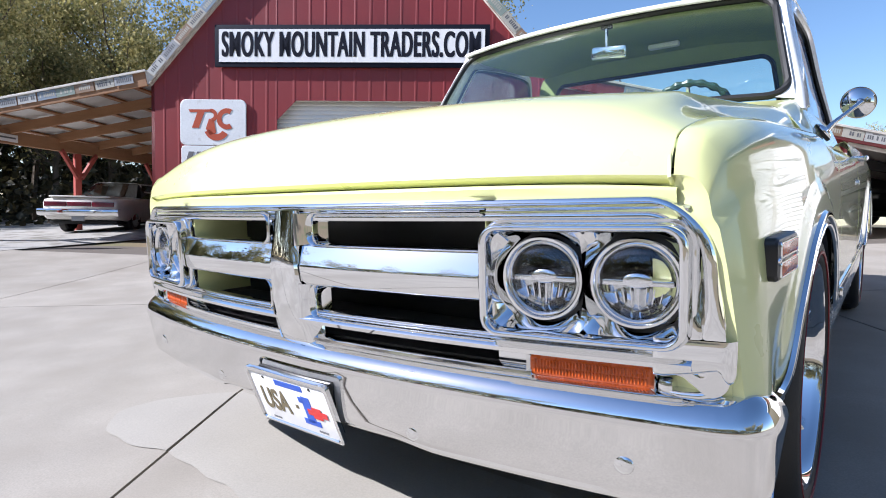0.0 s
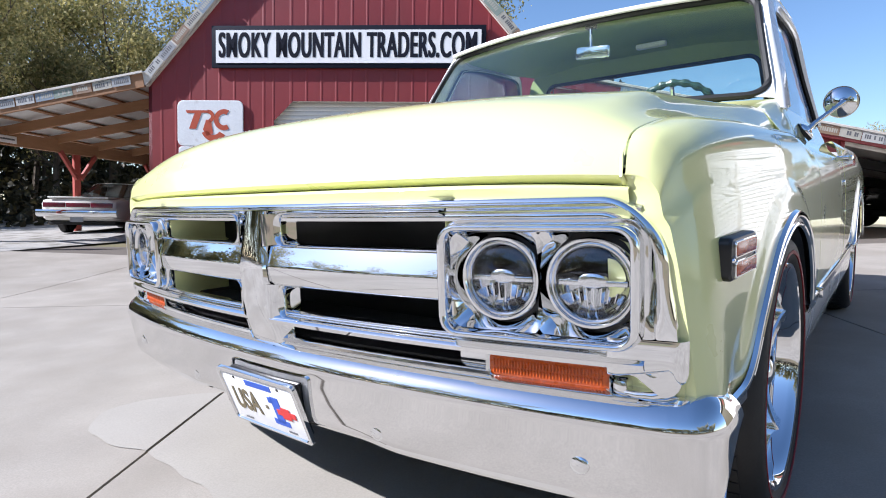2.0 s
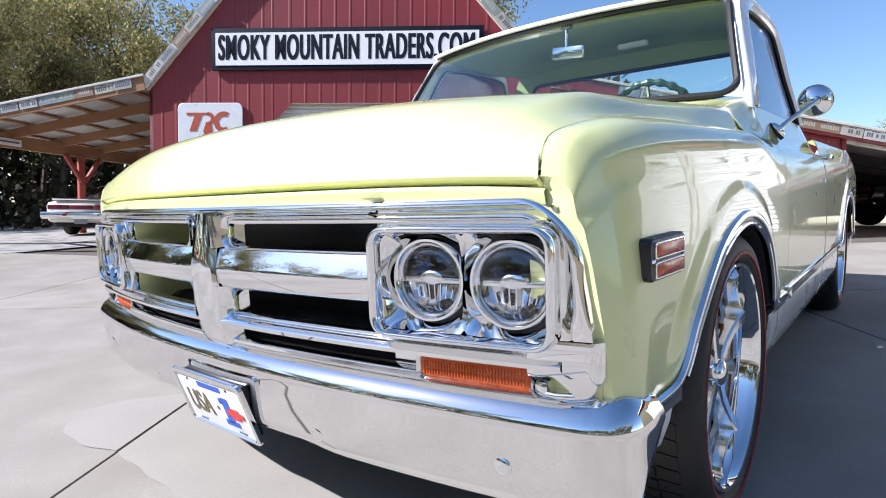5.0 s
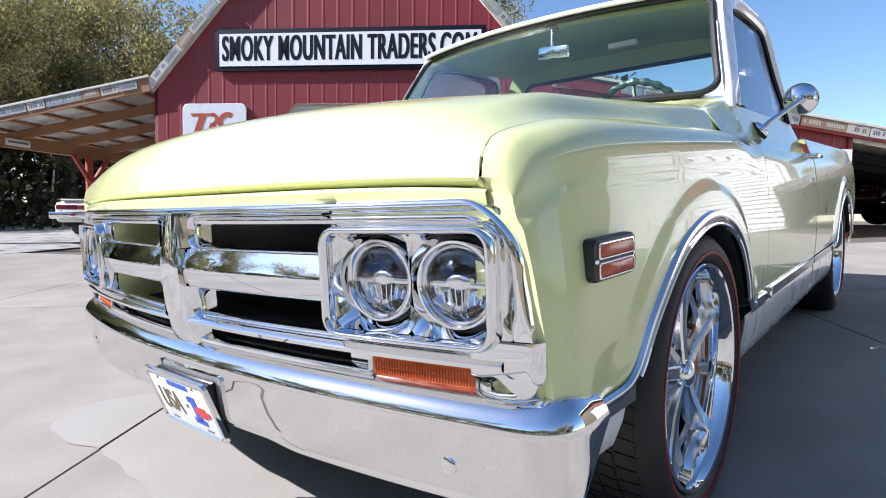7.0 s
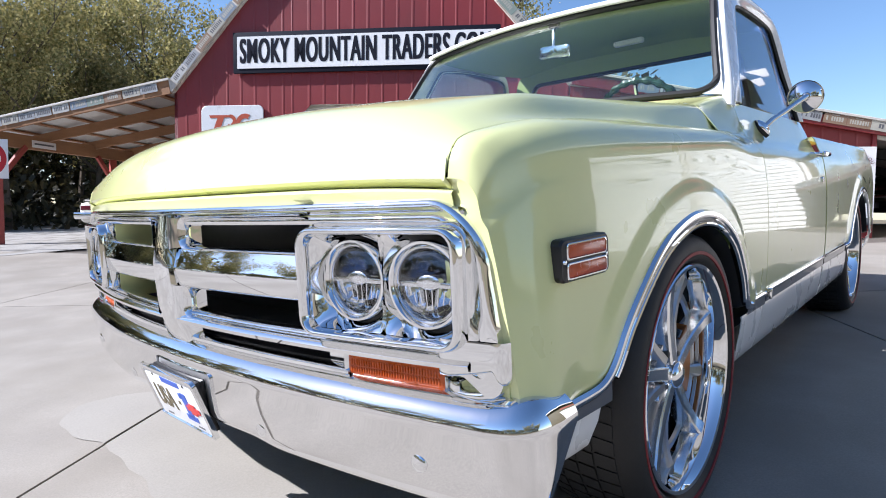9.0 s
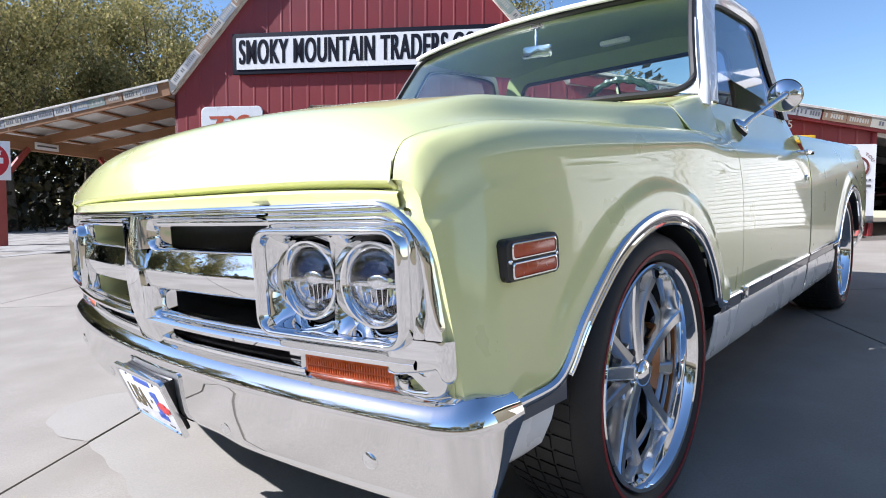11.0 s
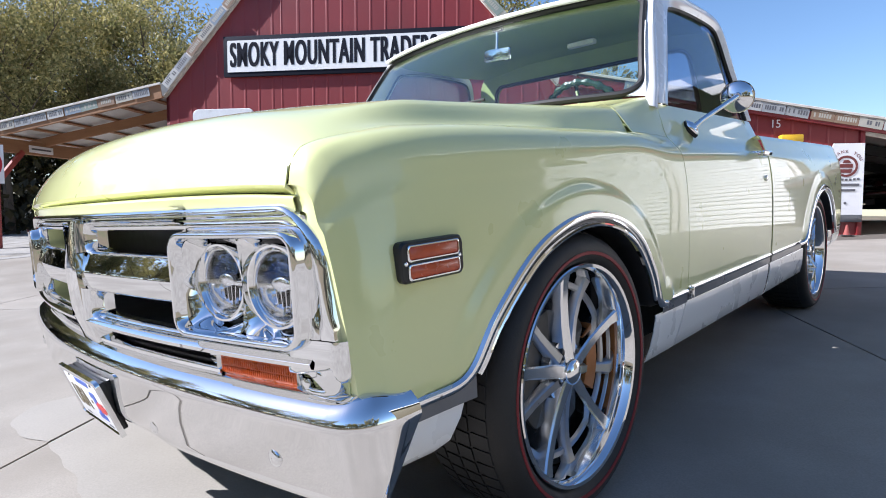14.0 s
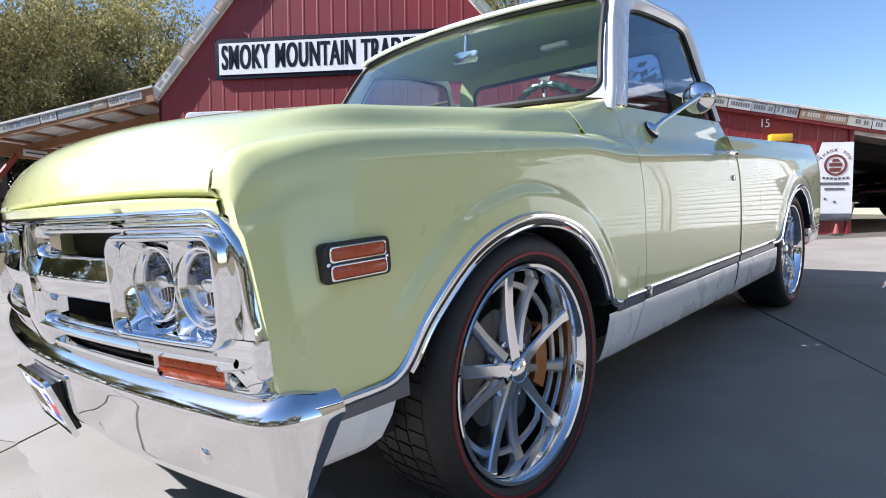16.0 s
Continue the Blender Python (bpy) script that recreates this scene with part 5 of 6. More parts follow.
def headlight(cx, cz, parent):
    y0 = face_y(cx) + (0.020 if abs(cx) < 0.72 else 0.010)
    r = 0.0735
    slope = math.degrees(math.atan(0.25 * cx)) * 0.8
    m = Matrix.Translation((cx, y0, cz)) @ pose(0, 0, 0, 0, 0, slope)

    def turned(rs, n=40, bm=None, cap=False):
        return loft([[m @ Vector(p) for p in ring] for ring in disc_loops(rs, n, (0, 0, 0), "y")], False, cap, bm)
    lamp = part("headlight", turned(((r + 0.003, 0.022), (r + 0.003, -0.010), (r + 0.001, -0.014), (r - 0.003, -0.014), (r - 0.006, -0.010), (r - 0.008, -0.006), (r - 0.010, -0.008), (r - 0.012, -0.006), (r - 0.013, 0.0))), CHROME, parent, "round headlight with chrome ring")
    part("lamp_gap", turned(((r + 0.010, 0.012), (r + 0.002, 0.010))), BLACK, lamp, "black gap round the lamp")
    def half(rs, upper):
        h = turned(rs)
        bmesh.ops.bisect_plane(h, geom=h.verts[:] + h.edges[:] + h.faces[:], plane_co=m @ Vector((0, 0, 0.002)), plane_no=(0, 0, 1), clear_inner=upper, clear_outer=not upper)
        return h
    bowl = ((r - 0.013, -0.002), (r - 0.014, 0.006), (0.050, 0.020), (0.034, 0.031), (0.016, 0.037), (0.0005, 0.039))
    part("reflector", half(bowl, False), CHROME, lamp, "bright lower reflector bowl")
    part("upper_shade", half(bowl, True), LAMP_DARK, lamp, "dark upper half of the lamp")
    rail = box(-0.058, 0.058, 0.000, 0.020, -0.006, 0.004, 0.002)
    bmesh.ops.transform(rail, matrix=m, verts=rail.verts)
    part("light_bar", rail, ALLOY, lamp, "bright horizontal light bar")
    rings = [[m @ Vector((math.cos(t) * q * 1.0, o, 0.003 + math.sin(t) * q * 0.52)) for t in [2 * math.pi * k / 20 for k in range(20)]] for q, o in ((0.024, 0.012), (0.024, 0.000), (0.020, -0.0015), (0.008, -0.002))]
    part("projector", loft(rings, False, True), ALLOY, lamp, "small oval projector")
    for k in range(7):
        x = -0.042 + 0.014 * k
        fin = box(x - 0.001, x + 0.001, 0.010, 0.034, -0.046 + abs(k - 3) * 0.007, -0.008, 0.0)
        bmesh.ops.transform(fin, matrix=m @ pose(0, 0, 0, 0, (k - 3) * 5, 0), verts=fin.verts)
        part("reflector_rib", fin, CHROME, lamp)
    part("lens", turned(((r - 0.012, -0.006), (0.050, -0.012), (0.03, -0.0155), (0.0005, -0.017))), LENS, lamp, "clear glass lens", solid=0.002).visible_shadow = False
    return lamp


for s in (1, -1):
    cx, cz = s * 0.7155, 0.685
    bez = ring_part("headlight_bezel", [(cx, cz, 0.184, 0.111, 0.042, 0.016), (cx, cz, 0.183, 0.110, 0.042, -0.002), (cx, cz, 0.180, 0.108, 0.040, -0.007), (cx, cz, 0.177, 0.105, 0.038, -0.008), (cx, cz, 0.1755, 0.103, 0.037, -0.014), (cx, cz, 0.1745, 0.102, 0.036, -0.026), (cx, cz, 0.1725, 0.100, 0.035, -0.032), (cx, cz, 0.1695, 0.098, 0.033, -0.034),
                                        (cx, cz, 0.165, 0.094, 0.029, -0.034), (cx, cz, 0.1625, 0.0915, 0.027, -0.032), (cx, cz, 0.160, 0.089, 0.025, -0.024), (cx, cz, 0.158, 0.087, 0.023, -0.012)], CHROME, front, "stepped chrome twin headlight bezel")
    for x, x0, x1 in ((0.641, 0.7155 - 0.159, 0.7225), (0.804, 0.7225, 0.7155 + 0.159)):
        headlight(s * x, 0.687, truck)
        # funnel-shaped dish round the lamp, out to its half of the bezel
        loops = [[] for _ in range(6)]
        for k in range(72):
            a = 2 * math.pi * k / 72
            ca, sa = math.cos(a), math.sin(a)
            reach = min(((x1 - x) if ca > 0 else (x - x0)) / max(abs(ca), 1e-6), (0.087 if sa > 0 else 0.089) / max(abs(sa), 1e-6))
            reach = max(reach, 0.0835)
            web = smoothstep(0.03, 0.0, abs(x + ca * reach - 0.7225))
            rim_dy = -0.012 + web * (0.032 - 0.032 * smoothstep(0.084, 0.125, reach))
            for ring, (r, dy) in zip(loops, ((0.0795, 0.044), (0.0805, 0.024), (0.0805 + 0.10 * (reach - 0.0805), 0.020), (0.0805 + 0.35 * (reach - 0.0805), 0.010), (0.0805 + 0.7 * (reach - 0.0805), -0.003), (reach, rim_dy))):
                px = s * (x + ca * r)
                ring.append((px, face_y(px) + dy, 0.687 + sa * r))
        part("lamp_dish", loft(loops), CHROME, bez, "chrome dish round the lamp", sharp=60)
    # amber turn lamp below
    az = 0.5275
    amb = ring_part("turn_lamp", [(s * 0.723, az, 0.112, 0.026, 0.010, 0.05), (s * 0.723, az, 0.112, 0.026, 0.010, 0.010), (s * 0.723, az, 0.110, 0.024, 0.008, 0.004), (s * 0.723, az, 0.105, 0.019, 0.007, 0.010)], CHROME, front, "amber turn lamp in a chrome housing")
    ring_part("lens", [(s * 0.723, az, 0.106, 0.0195, 0.007, 0.030), (s * 0.723, az, 0.105, 0.0185, 0.007, 0.010), (s * 0.723, az, 0.101, 0.0155, 0.005, 0.008)], AMBER, amb, "ribbed amber lens", cap=True)
    for k in range(34):
        x = s * (0.6275 + 0.0058 * k)
        for z0, z1 in ((0.5135, 0.5245), (0.5265, 0.5395)):
            part("lens_rib", box(x - 0.0018, x + 0.0018, face_y(x) + 0.006, face_y(x) + 0.011, z0, z1, 0.0012, seg=1), AMBER, amb)
    # chrome foot that closes the surround's lower corner
    foot_cols = []
    for x, dy, low in ((0.832, 0.030, 0.537), (0.832, -0.008, 0.537), (0.836, -0.0125, 0.537), (0.851, -0.0135, 0.538), (0.875, -0.0135, 0.542), (0.900, -0.0135, 0.547), (0.918, -0.0135, 0.551), (0.927, -0.0135, 0.553), (0.933, -0.0135, 0.547), (0.938, -0.013, 0.537), (0.943, -0.011, 0.532), (0.948, -0.006, 0.533), (0.952, 0.002, 0.541), (0.953, 0.012, 0.552), (0.952, 0.030, 0.556)):
        foot_cols.append([(s * x, face_y(x) + dy + push, z) for z, push in ((0.602, 0.0015), (0.594, 0.0005), (0.585, 0.0), (0.572, 0.0), (low + 0.010, 0.0), (low + 0.004, 0.002), (low, 0.007), (low - 0.001, 0.030))])
    hook = tube([(s * x, face_y(x) + dy, z) for x, dy, z in ((0.928, 0.012, 0.522), (0.918, 0.004, 0.513), (0.900, 0.002, 0.508), (0.875, 0.004, 0.506), (0.852, 0.010, 0.506))], [0.010, 0.010, 0.008, 0.007, 0.006], 10)
    part("corner_hook", hook, CHROME, front, "chrome lower hook of the surround")
    part("corner_foot", grid(foot_cols), CHROME, front, "chrome foot of the surround", sharp=60)
    # small chrome bracket and plain stub next to the lamp
    part("lamp_bracket", box(s * 0.835, s * 0.862, face_y(0.85) + 0.004, face_y(0.85) + 0.04, 0.500, 0.528, 0.008), CHROME, amb)
    part("sill_chrome", grid([[(s * x, face_y(x) + dy, z) for x in [0.60 + 0.335 * k / 10 for k in range(11)]] for dy, z in ((0.012, 0.504), (0.000, 0.500), (-0.006, 0.494), (-0.004, 0.486), (0.03, 0.484))]), CHROME, front, "chrome sill under the lamp")
VALANCE_X = [-0.622 + 1.244 * k / 24 for k in range(25)]
# deep shade under the lower bar is put into this strip's black colour
part("lower_valance", grid([[(x, face_y(x) + dy, z) for x in VALANCE_X] for dy, z in ((0.034, 0.556), (0.050, 0.550), (0.055, 0.535), (0.030, 0.5215), (0.012, 0.519))]), BLACK, front, "recess under the lower grille bar, coloured black for its shade")
part("lower_lip", grid([[(x, face_y(x) + dy, z) for x in VALANCE_X] for dy, z in ((0.030, 0.5215), (0.012, 0.5195), (0.004, 0.515), (0.003, 0.509), (0.010, 0.503), (0.03, 0.498), (0.03, 0.40))]), CHROME, front, "chrome lower grille lip")
part("splash_panel", grid([[(s * x, -0.70 + 0.04 * k, z) for x in (0.68, 0.78, 0.945)] for s in (1,) for k, z in ((0, 0.53), (0, 0.50), (1, 0.44))]), PAINT, truck, "pale lime splash panel", solid=0.002)
part("splash_panel", grid([[(-x, -0.70 + 0.04 * k, z) for x in (0.68, 0.78, 0.945)] for k, z in ((0, 0.53), (0, 0.50), (1, 0.44))]), PAINT, truck, "pale lime splash panel", solid=0.002)

# ---- front bumper ----


def bumper_path(n=70):
    pts = [(x, -0.848 + 0.112 * x * x) for x in [k / 30 * 0.93 for k in range(31)]]
    tail = spline([pts[-2], pts[-1], (0.974, -0.733), (1.003, -0.700), (1.013, -0.655), (1.010, -0.600)], 7)[7:]
    half = [np.array(p) for p in pts] + list(tail)[1:]
    return [np.array((-p[0], p[1])) for p in half[::-1]] + half[1:]


path = bumper_path()
rows = []
for k, p in enumerate(path):
    d = path[min(k + 1, len(path) - 1)] - path[max(k - 1, 0)]
    d /= np.linalg.norm(d)
    out_n = np.array((d[1], -d[0]))
    e = smoothstep(0.90, 1.05, abs(p[0]) + 0.5 * max(0, p[1] + 0.74))
    centre_dip = 0.016 * smoothstep(0.42, 0.30, abs(p[0]))
    low = 0.307 + 0.010 * e + 0.6 * centre_dip
    slant = smoothstep(-0.70, -0.60, p[1])
    prof = [(-0.110, 0.510), (-0.085, 0.5145), (-0.060, 0.513), (-0.038, 0.506), (-0.020, 0.495), (-0.009, 0.484), (-0.003, 0.4745), (-0.0005, 0.467), (0.0, 0.462), (-0.0008, 0.456), (-0.003, 0.447), (-0.0075, 0.425), (-0.014, 0.39), (-0.0235, low + 0.030), (-0.0275, low + 0.014), (-0.034, low + 0.004), (-0.046, low)]
    rows.append([(p[0] + out_n[0] * o * (1 - 0.45 * e), p[1] + out_n[1] * o * (1 - 0.45 * e) - slant * 0.55 * max(0.0, 0.462 - z), z - 0.010 * slant * smoothstep(0.455, 0.512, z)) for o, z in prof])
bumper = part("front_bumper", grid(rows), BUMPER_CHROME, truck, "polished chrome front bumper", solid=0.003, sharp=60)


def bumper_y(x, z):
    return -0.848 + 0.112 * x * x + float(np.interp(z, [0.34, 0.40, 0.45, 0.478], [0.029, 0.014, 0.005, 0.0]))


for x, z in ((0.792, 0.382), (-0.792, 0.382), (0.36, 0.350), (-0.36, 0.350)):
    part("bumper_bolt", loft(disc_loops(((0.0185, 0.002), (0.0178, -0.003), (0.0145, -0.006), (0.008, -0.0078), (0.0005, -0.0085)), 22, (x, bumper_y(x, z), z), "y")), CHROME, bumper, "round bumper bolt")
part("bumper_bracket", box(-0.35, 0.35, -0.80, -0.70, 0.40, 0.46, 0.01), DARK, bumper)

# licence plate on its holder: slogan plate, not a registration
plate = part("slogan_plate", loft([[(x, z, dy) for x, z in rrect(0, 0, 0.1525 - g, 0.0765 - g, 0.012, 5)] for g, dy in ((0, -0.001), (0, 0.001), (0.0012, 0.0016))], True, True), SIGN_WHITE, truck, "white slogan plate")
plate.matrix_basis = pose(-0.004, -0.836, 0.346, 90 + 19, 0, 0)
part("plate_frame", loft([[(x, z, dy) for x, z in rrect(0, 0, 0.1525 + g, 0.0765 + g, 0.013, 5)] for g, dy in ((0.006, -0.006), (0.006, 0.004), (0.003, 0.006), (-0.002, 0.006), (-0.004, 0.002))]), CHROME, plate, "thin chrome plate frame")
part("plate_holder", box(-0.14, 0.14, -0.070, 0.07, -0.022, -0.006, 0.004), BLACK, plate, "black plate holder")
ob = new("lettering", text_mesh("USA", 0.088, 0.0008, 0.66, 0.0022))
ob.data.materials.append(GOLD)
ob.parent, ob.location = plate, (-0.068, -0.008, 0.0022)
ob["label"] = "dark gold letters"
part("dash_dot", box(0.012, 0.022, -0.010, 0.000, 0.0016, 0.0028, 0), GOLD, plate)
bm = box(0.045, 0.075, -0.042, 0.032, 0.0016, 0.0026)
box(0.030, 0.09, -0.050, -0.034, 0.0016, 0.0026, 0, bm)
box(0.032, 0.05, 0.012, 0.028, 0.0016, 0.0026, 0, bm)
part("emblem", bm, BLUE, plate, "blue figure one")
bm = box(0.058, 0.128, -0.016, 0.000, 0.0028, 0.0036)
box(0.075, 0.108, -0.024, 0.008, 0.0028, 0.0037, 0, bm)
part("emblem", bm, PLATE_RED, plate, "red cross-shaped emblem")
part("wording_bar", box(-0.045, 0.060, 0.046, 0.062, 0.0016, 0.0026), BLUE, plate, "small blue wording")
for x in (-0.09, 0.09):
    part("wording_bar", box(x - 0.016, x + 0.016, -0.066, -0.061, 0.0016, 0.0026), SIGN_GREY, plate)
    part("plate_screw", loft(disc_loops(((0.005, 0.001), (0.004, 0.003), (0.0005, 0.004)), 10, (x, 0.060, 0), "z")), IRON, plate)

# ---- wheels ----


def wheel(name, label):
    """Ten-spoke alloy wheel with a red-line tyre; outer face towards +x, centred on the axle end."""
    root = new(name)
    root.empty_display_size = 0.1
    R = 0.362
    prof = [(0.280, -0.012), (0.293, 0.006), (0.312, 0.012), (0.333, 0.008), (0.350, -0.008), (0.358, -0.030), (0.3615, -0.060), (R, -0.125), (0.3615, -0.190), (0.356, -0.225), (0.335, -0.250), (0.29, -0.250), (0.27, -0.235)]
    tyre = part("tyre", loft(disc_loops([(r, o) for r, o in prof], 72, (0, 0, 0), "x")), TYRE, root, "black tyre with treaded face")
    part("red_line", loft(disc_loops(((0.3030, 0.0100), (0.3036, 0.0128), (0.3112, 0.0136), (0.3118, 0.0112)), 72, (0, 0, 0), "x")), RED_LINE, root, "thin red sidewall stripe")
    # tread blocks across the running face
    block = bmesh.new()
    for k in range(60):
        a = 2 * math.pi * k / 60
        for x0, x1, sh in ((-0.034, -0.078, 0.0), (-0.084, -0.122, 0.02), (-0.128, -0.166, 0.03), (-0.172, -0.214, 0.01)):
            V = []
            for rr in (0.3585, 0.3655):
                for x in (x0, x1):
                    for da in (0.004, 0.088):
                        q = a + da + sh + (x + 0.124) * 0.35
                        rad = rr - (0.004 if x in (-0.034, -0.214) else 0)
                        V.append(block.verts.new((x, math.cos(q) * rad, math.sin(q) * rad)))
            for idx in ((4, 5, 7, 6), (0, 1, 5, 4), (2, 3, 7, 6), (0, 2, 6, 4), (1, 3, 7, 5)):
                block.faces.new([V[i] for i in idx])
    tagged(part("tread", block, TYRE, root, "angular tread blocks", smooth=False), kind="stuff")
    rim = part("rim", loft(disc_loops(((0.276, -0.016), (0.2815, -0.006), (0.282, 0.002), (0.279, 0.005), (0.271, 0.003), (0.265, -0.006), (0.261, -0.020), (0.256, -0.060), (0.252, -0.10), (0.250, -0.20)), 72, (0, 0, 0), "x")), CHROME, root, "polished rim lip and barrel")
    for k in range(10):
        near = k % 2 == 1
        a = 2 * math.pi * k / 10 - radians(13)
        if near:
            knots = ((0.030, -0.040, 0.015), (0.060, -0.043, 0.0145), (0.120, -0.046, 0.0125), (0.180, -0.044, 0.0115), (0.235, -0.038, 0.0125), (0.262, -0.030, 0.017))
            shape = ((-1.5, -0.045), (-1.25, -0.030), (-1.0, -0.003), (-0.82, 0.0), (0.82, 0.0), (1.0, -0.003), (1.25, -0.030), (1.5, -0.045))
        else:
            knots = ((0.050, -0.050, 0.014), (0.090, -0.060, 0.011), (0.140, -0.068, 0.0095), (0.190, -0.070, 0.0095), (0.225, -0.066, 0.011), (0.256, -0.060, 0.015))
            shape = ((-1.3, -0.020), (-1.0, -0.004), (-0.7, 0.0), (0.7, 0.0), (1.0, -0.004), (1.3, -0.020))
        rows = [[(x + dx, math.cos(a) * r - math.sin(a) * u * w, math.sin(a) * r + math.cos(a) * u * w) for u, dx in shape] for r, x, w in knots]
        part("spoke", grid(rows), ALLOY if near else SATIN_ALLOY, root, "polished box spoke" if near else "satin recessed spoke", solid=0.004, sharp=28)
    part("inner_ring", loft(disc_loops(((0.232, -0.078), (0.229, -0.070), (0.215, -0.070), (0.212, -0.078)), 60, (0, 0, 0), "x")), SATIN_ALLOY, root, "satin inner ring")
    hub = part("hub", loft(disc_loops(((0.085, -0.080), (0.082, -0.058), (0.066, -0.060), (0.044, -0.058), (0.040, -0.046)), 30, (0, 0, 0), "x"), False, True), ALLOY, root, "alloy hub")
    part("centre_cap", loft(disc_loops(((0.034, -0.046), (0.034, -0.034), (0.031, -0.028), (0.023, -0.023), (0.012, -0.020), (0.0005, -0.019)), 30, (0, 0, 0), "x")), CHROME, root, "chrome domed centre cap")
    for k in range(5):
        a = 2 * math.pi * (k + 0.5) / 5
        part("lug_nut", loft(disc_loops(((0.012, -0.060), (0.012, -0.046), (0.007, -0.043)), 6, (0, math.cos(a) * 0.058, math.sin(a) * 0.058), "x"), False, True), IRON, root)
    part("brake_disc", loft(disc_loops(((0.165, -0.095), (0.165, -0.085), (0.160, -0.083), (0.08, -0.083), (0.07, -0.06)), 40, (0, 0, 0), "x")), IRON, root, "dark brake disc")
    cal = []
    for k in range(9):
        a = radians(-32 + 64 * k / 8)
        cal.append([(x, math.cos(a) * r, math.sin(a) * r) for r, x in ((0.12, -0.08), (0.12, -0.062), (0.175, -0.062), (0.178, -0.08), (0.178, -0.12))])
    part("caliper", grid(cal), BRONZE, root, "bronze brake caliper", solid=0.006)
    part("backing", loft(disc_loops(((0.245, -0.19), (0.02, -0.17)), 40, (0, 0, 0), "x")), DARK, root)
    return root


WX = 0.985
w0 = wheel("front_wheel", "")
w0.parent, w0.matrix_basis = truck, pose(WX, 0.0, 0.363)
for name, x, y, turn in (("rear_wheel", 0.962, 2.921, 0), ("front_wheel", -WX, 0.0, 180), ("rear_wheel", -0.962, 2.921, 180)):
    c = copy_thing(w0, pose(x, y, 0.362, 20 if turn == 0 else 0, 0, turn))
    c.name = name

# ---- parked cars ----


def sedan(name, label, m, paint, roof_paint):
    """Full-size old sedan; rear end at the origin facing -y."""
    car = thing(name, label, "car", m)
    W = 0.93
    sections = [(0.03, 0.40, 0.80, 0.90), (0.10, 0.34, 0.86, 0.96), (0.6, 0.30, 0.89, 1.0), (1.35, 0.28, 0.92, 1.0), (2.2, 0.27, 0.92, 1.0), (3.3, 0.28, 0.90, 1.0), (4.6, 0.30, 0.86, 0.98), (5.2, 0.36, 0.80, 0.93)]
    rows = []
    for y, lo, hi, w in sections:
        pts = [(0.0, hi + 0.02), (0.5, hi + 0.015), (0.8, hi), (0.95, hi - 0.03), (1.0, hi - 0.12), (0.99, hi - 0.28), (0.96, lo + 0.05), (0.90, lo), (0.0, lo)]
        full = [(x * W * w, y, z) for x, z in pts] + [(-x * W * w, y, z) for x, z in pts[-2:0:-1]]
        rows.append(full)
    part("body", loft(rows, True, True), paint, car, "old body shell", sharp=50)
    roof = [[(x * W, y, z) for x, z in ((0.86, 0.88), (0.78, 1.10), (0.66, 1.30), (0.55, 1.345), (0, 1.36), (-0.55, 1.345), (-0.66, 1.30), (-0.78, 1.10), (-0.86, 0.88))] for y in (2.0, 2.05, 2.9, 3.0)]
    part("roof", grid(roof), roof_paint, car, "car roof", solid=0.01)
    part("rear_glass", grid([[(x * W, 1.42 + 0.05 * abs(x), 0.91), (x * W * 0.84, 1.80, 1.17), (x * W * 0.74, 2.02, 1.335)] for x in (-0.80, -0.4, 0, 0.4, 0.80)]), CAR_GLASS, car, "dark rear glass", solid=0.006)
    part("front_glass", grid([[(x * W, 3.75, 0.91), (x * W * 0.74, 2.98, 1.335)] for x in (-0.85, 0, 0.85)]), CAR_GLASS, car, "dark windscreen", solid=0.006)
    for s in (1, -1):
        part("side_glass", grid([[(s * W * 0.875, y0, 0.90), (s * W * 0.68, y1, 1.30)] for y0, y1 in ((1.60, 2.06), (2.3, 2.3), (3.0, 2.8), (3.7, 3.0))]), CAR_GLASS, car, "dark side glass", solid=0.006)
        part("tail_lamp", box(s * 0.30, s * 0.82, -0.002, 0.06, 0.655, 0.775, 0.012), TAIL_RED, car, "dark red tail lamp")
        for y in (1.05, 4.2):
            c = (s * 0.80, y, 0.33)
            wh = part("wheel", loft(disc_loops([(0.20, 0.09), (0.29, 0.10), (0.335, 0.06), (0.335, -0.08), (0.28, -0.10)], 26, c, "x"), True, True), TYRE, car, "black tyre")
            part("hubcap", loft(disc_loops(((0.19, 0.092 * s), (0.17, 0.11 * s), (0.05, 0.115 * s)), 20, c, "x"), False, True), CHROME, car)
    part("trunk_lid", box(-0.72, 0.72, 0.02, 1.35, 0.885, 0.925, 0.015), paint, car, "trunk lid")
    part("rear_panel", box(-0.28, 0.28, -0.001, 0.05, 0.66, 0.77, 0.01), TAIL_RED, car, "dark red centre panel")
    rowsb = [[(x, -0.10 + 0.05 * abs(x) ** 3 + dy, z) for x in [-0.95 + 1.9 * k / 12 for k in range(13)]] for dy, z in ((0.12, 0.60), (0.0, 0.595), (-0.02, 0.55), (-0.01, 0.47), (0.02, 0.43), (0.12, 0.42))]
    part("rear_bumper", grid(rowsb), BUMPER_CHROME, car, "chrome rear bumper", solid=0.004)
    part("number_plate", box(-0.155, 0.155, -0.05, -0.04, 0.30, 0.42, 0.004), PLATE_COLOURS[6], car, "blank grey plate")
    part("underside", box(-0.80, 0.80, 0.2, 5.0, 0.22, 0.32, 0.02), DARK, car)
    return car


def facing_pose(x, y, yaw, lift=0.0):
    return pose(x, y, apron(x, y) + lift, 0, 0, yaw)


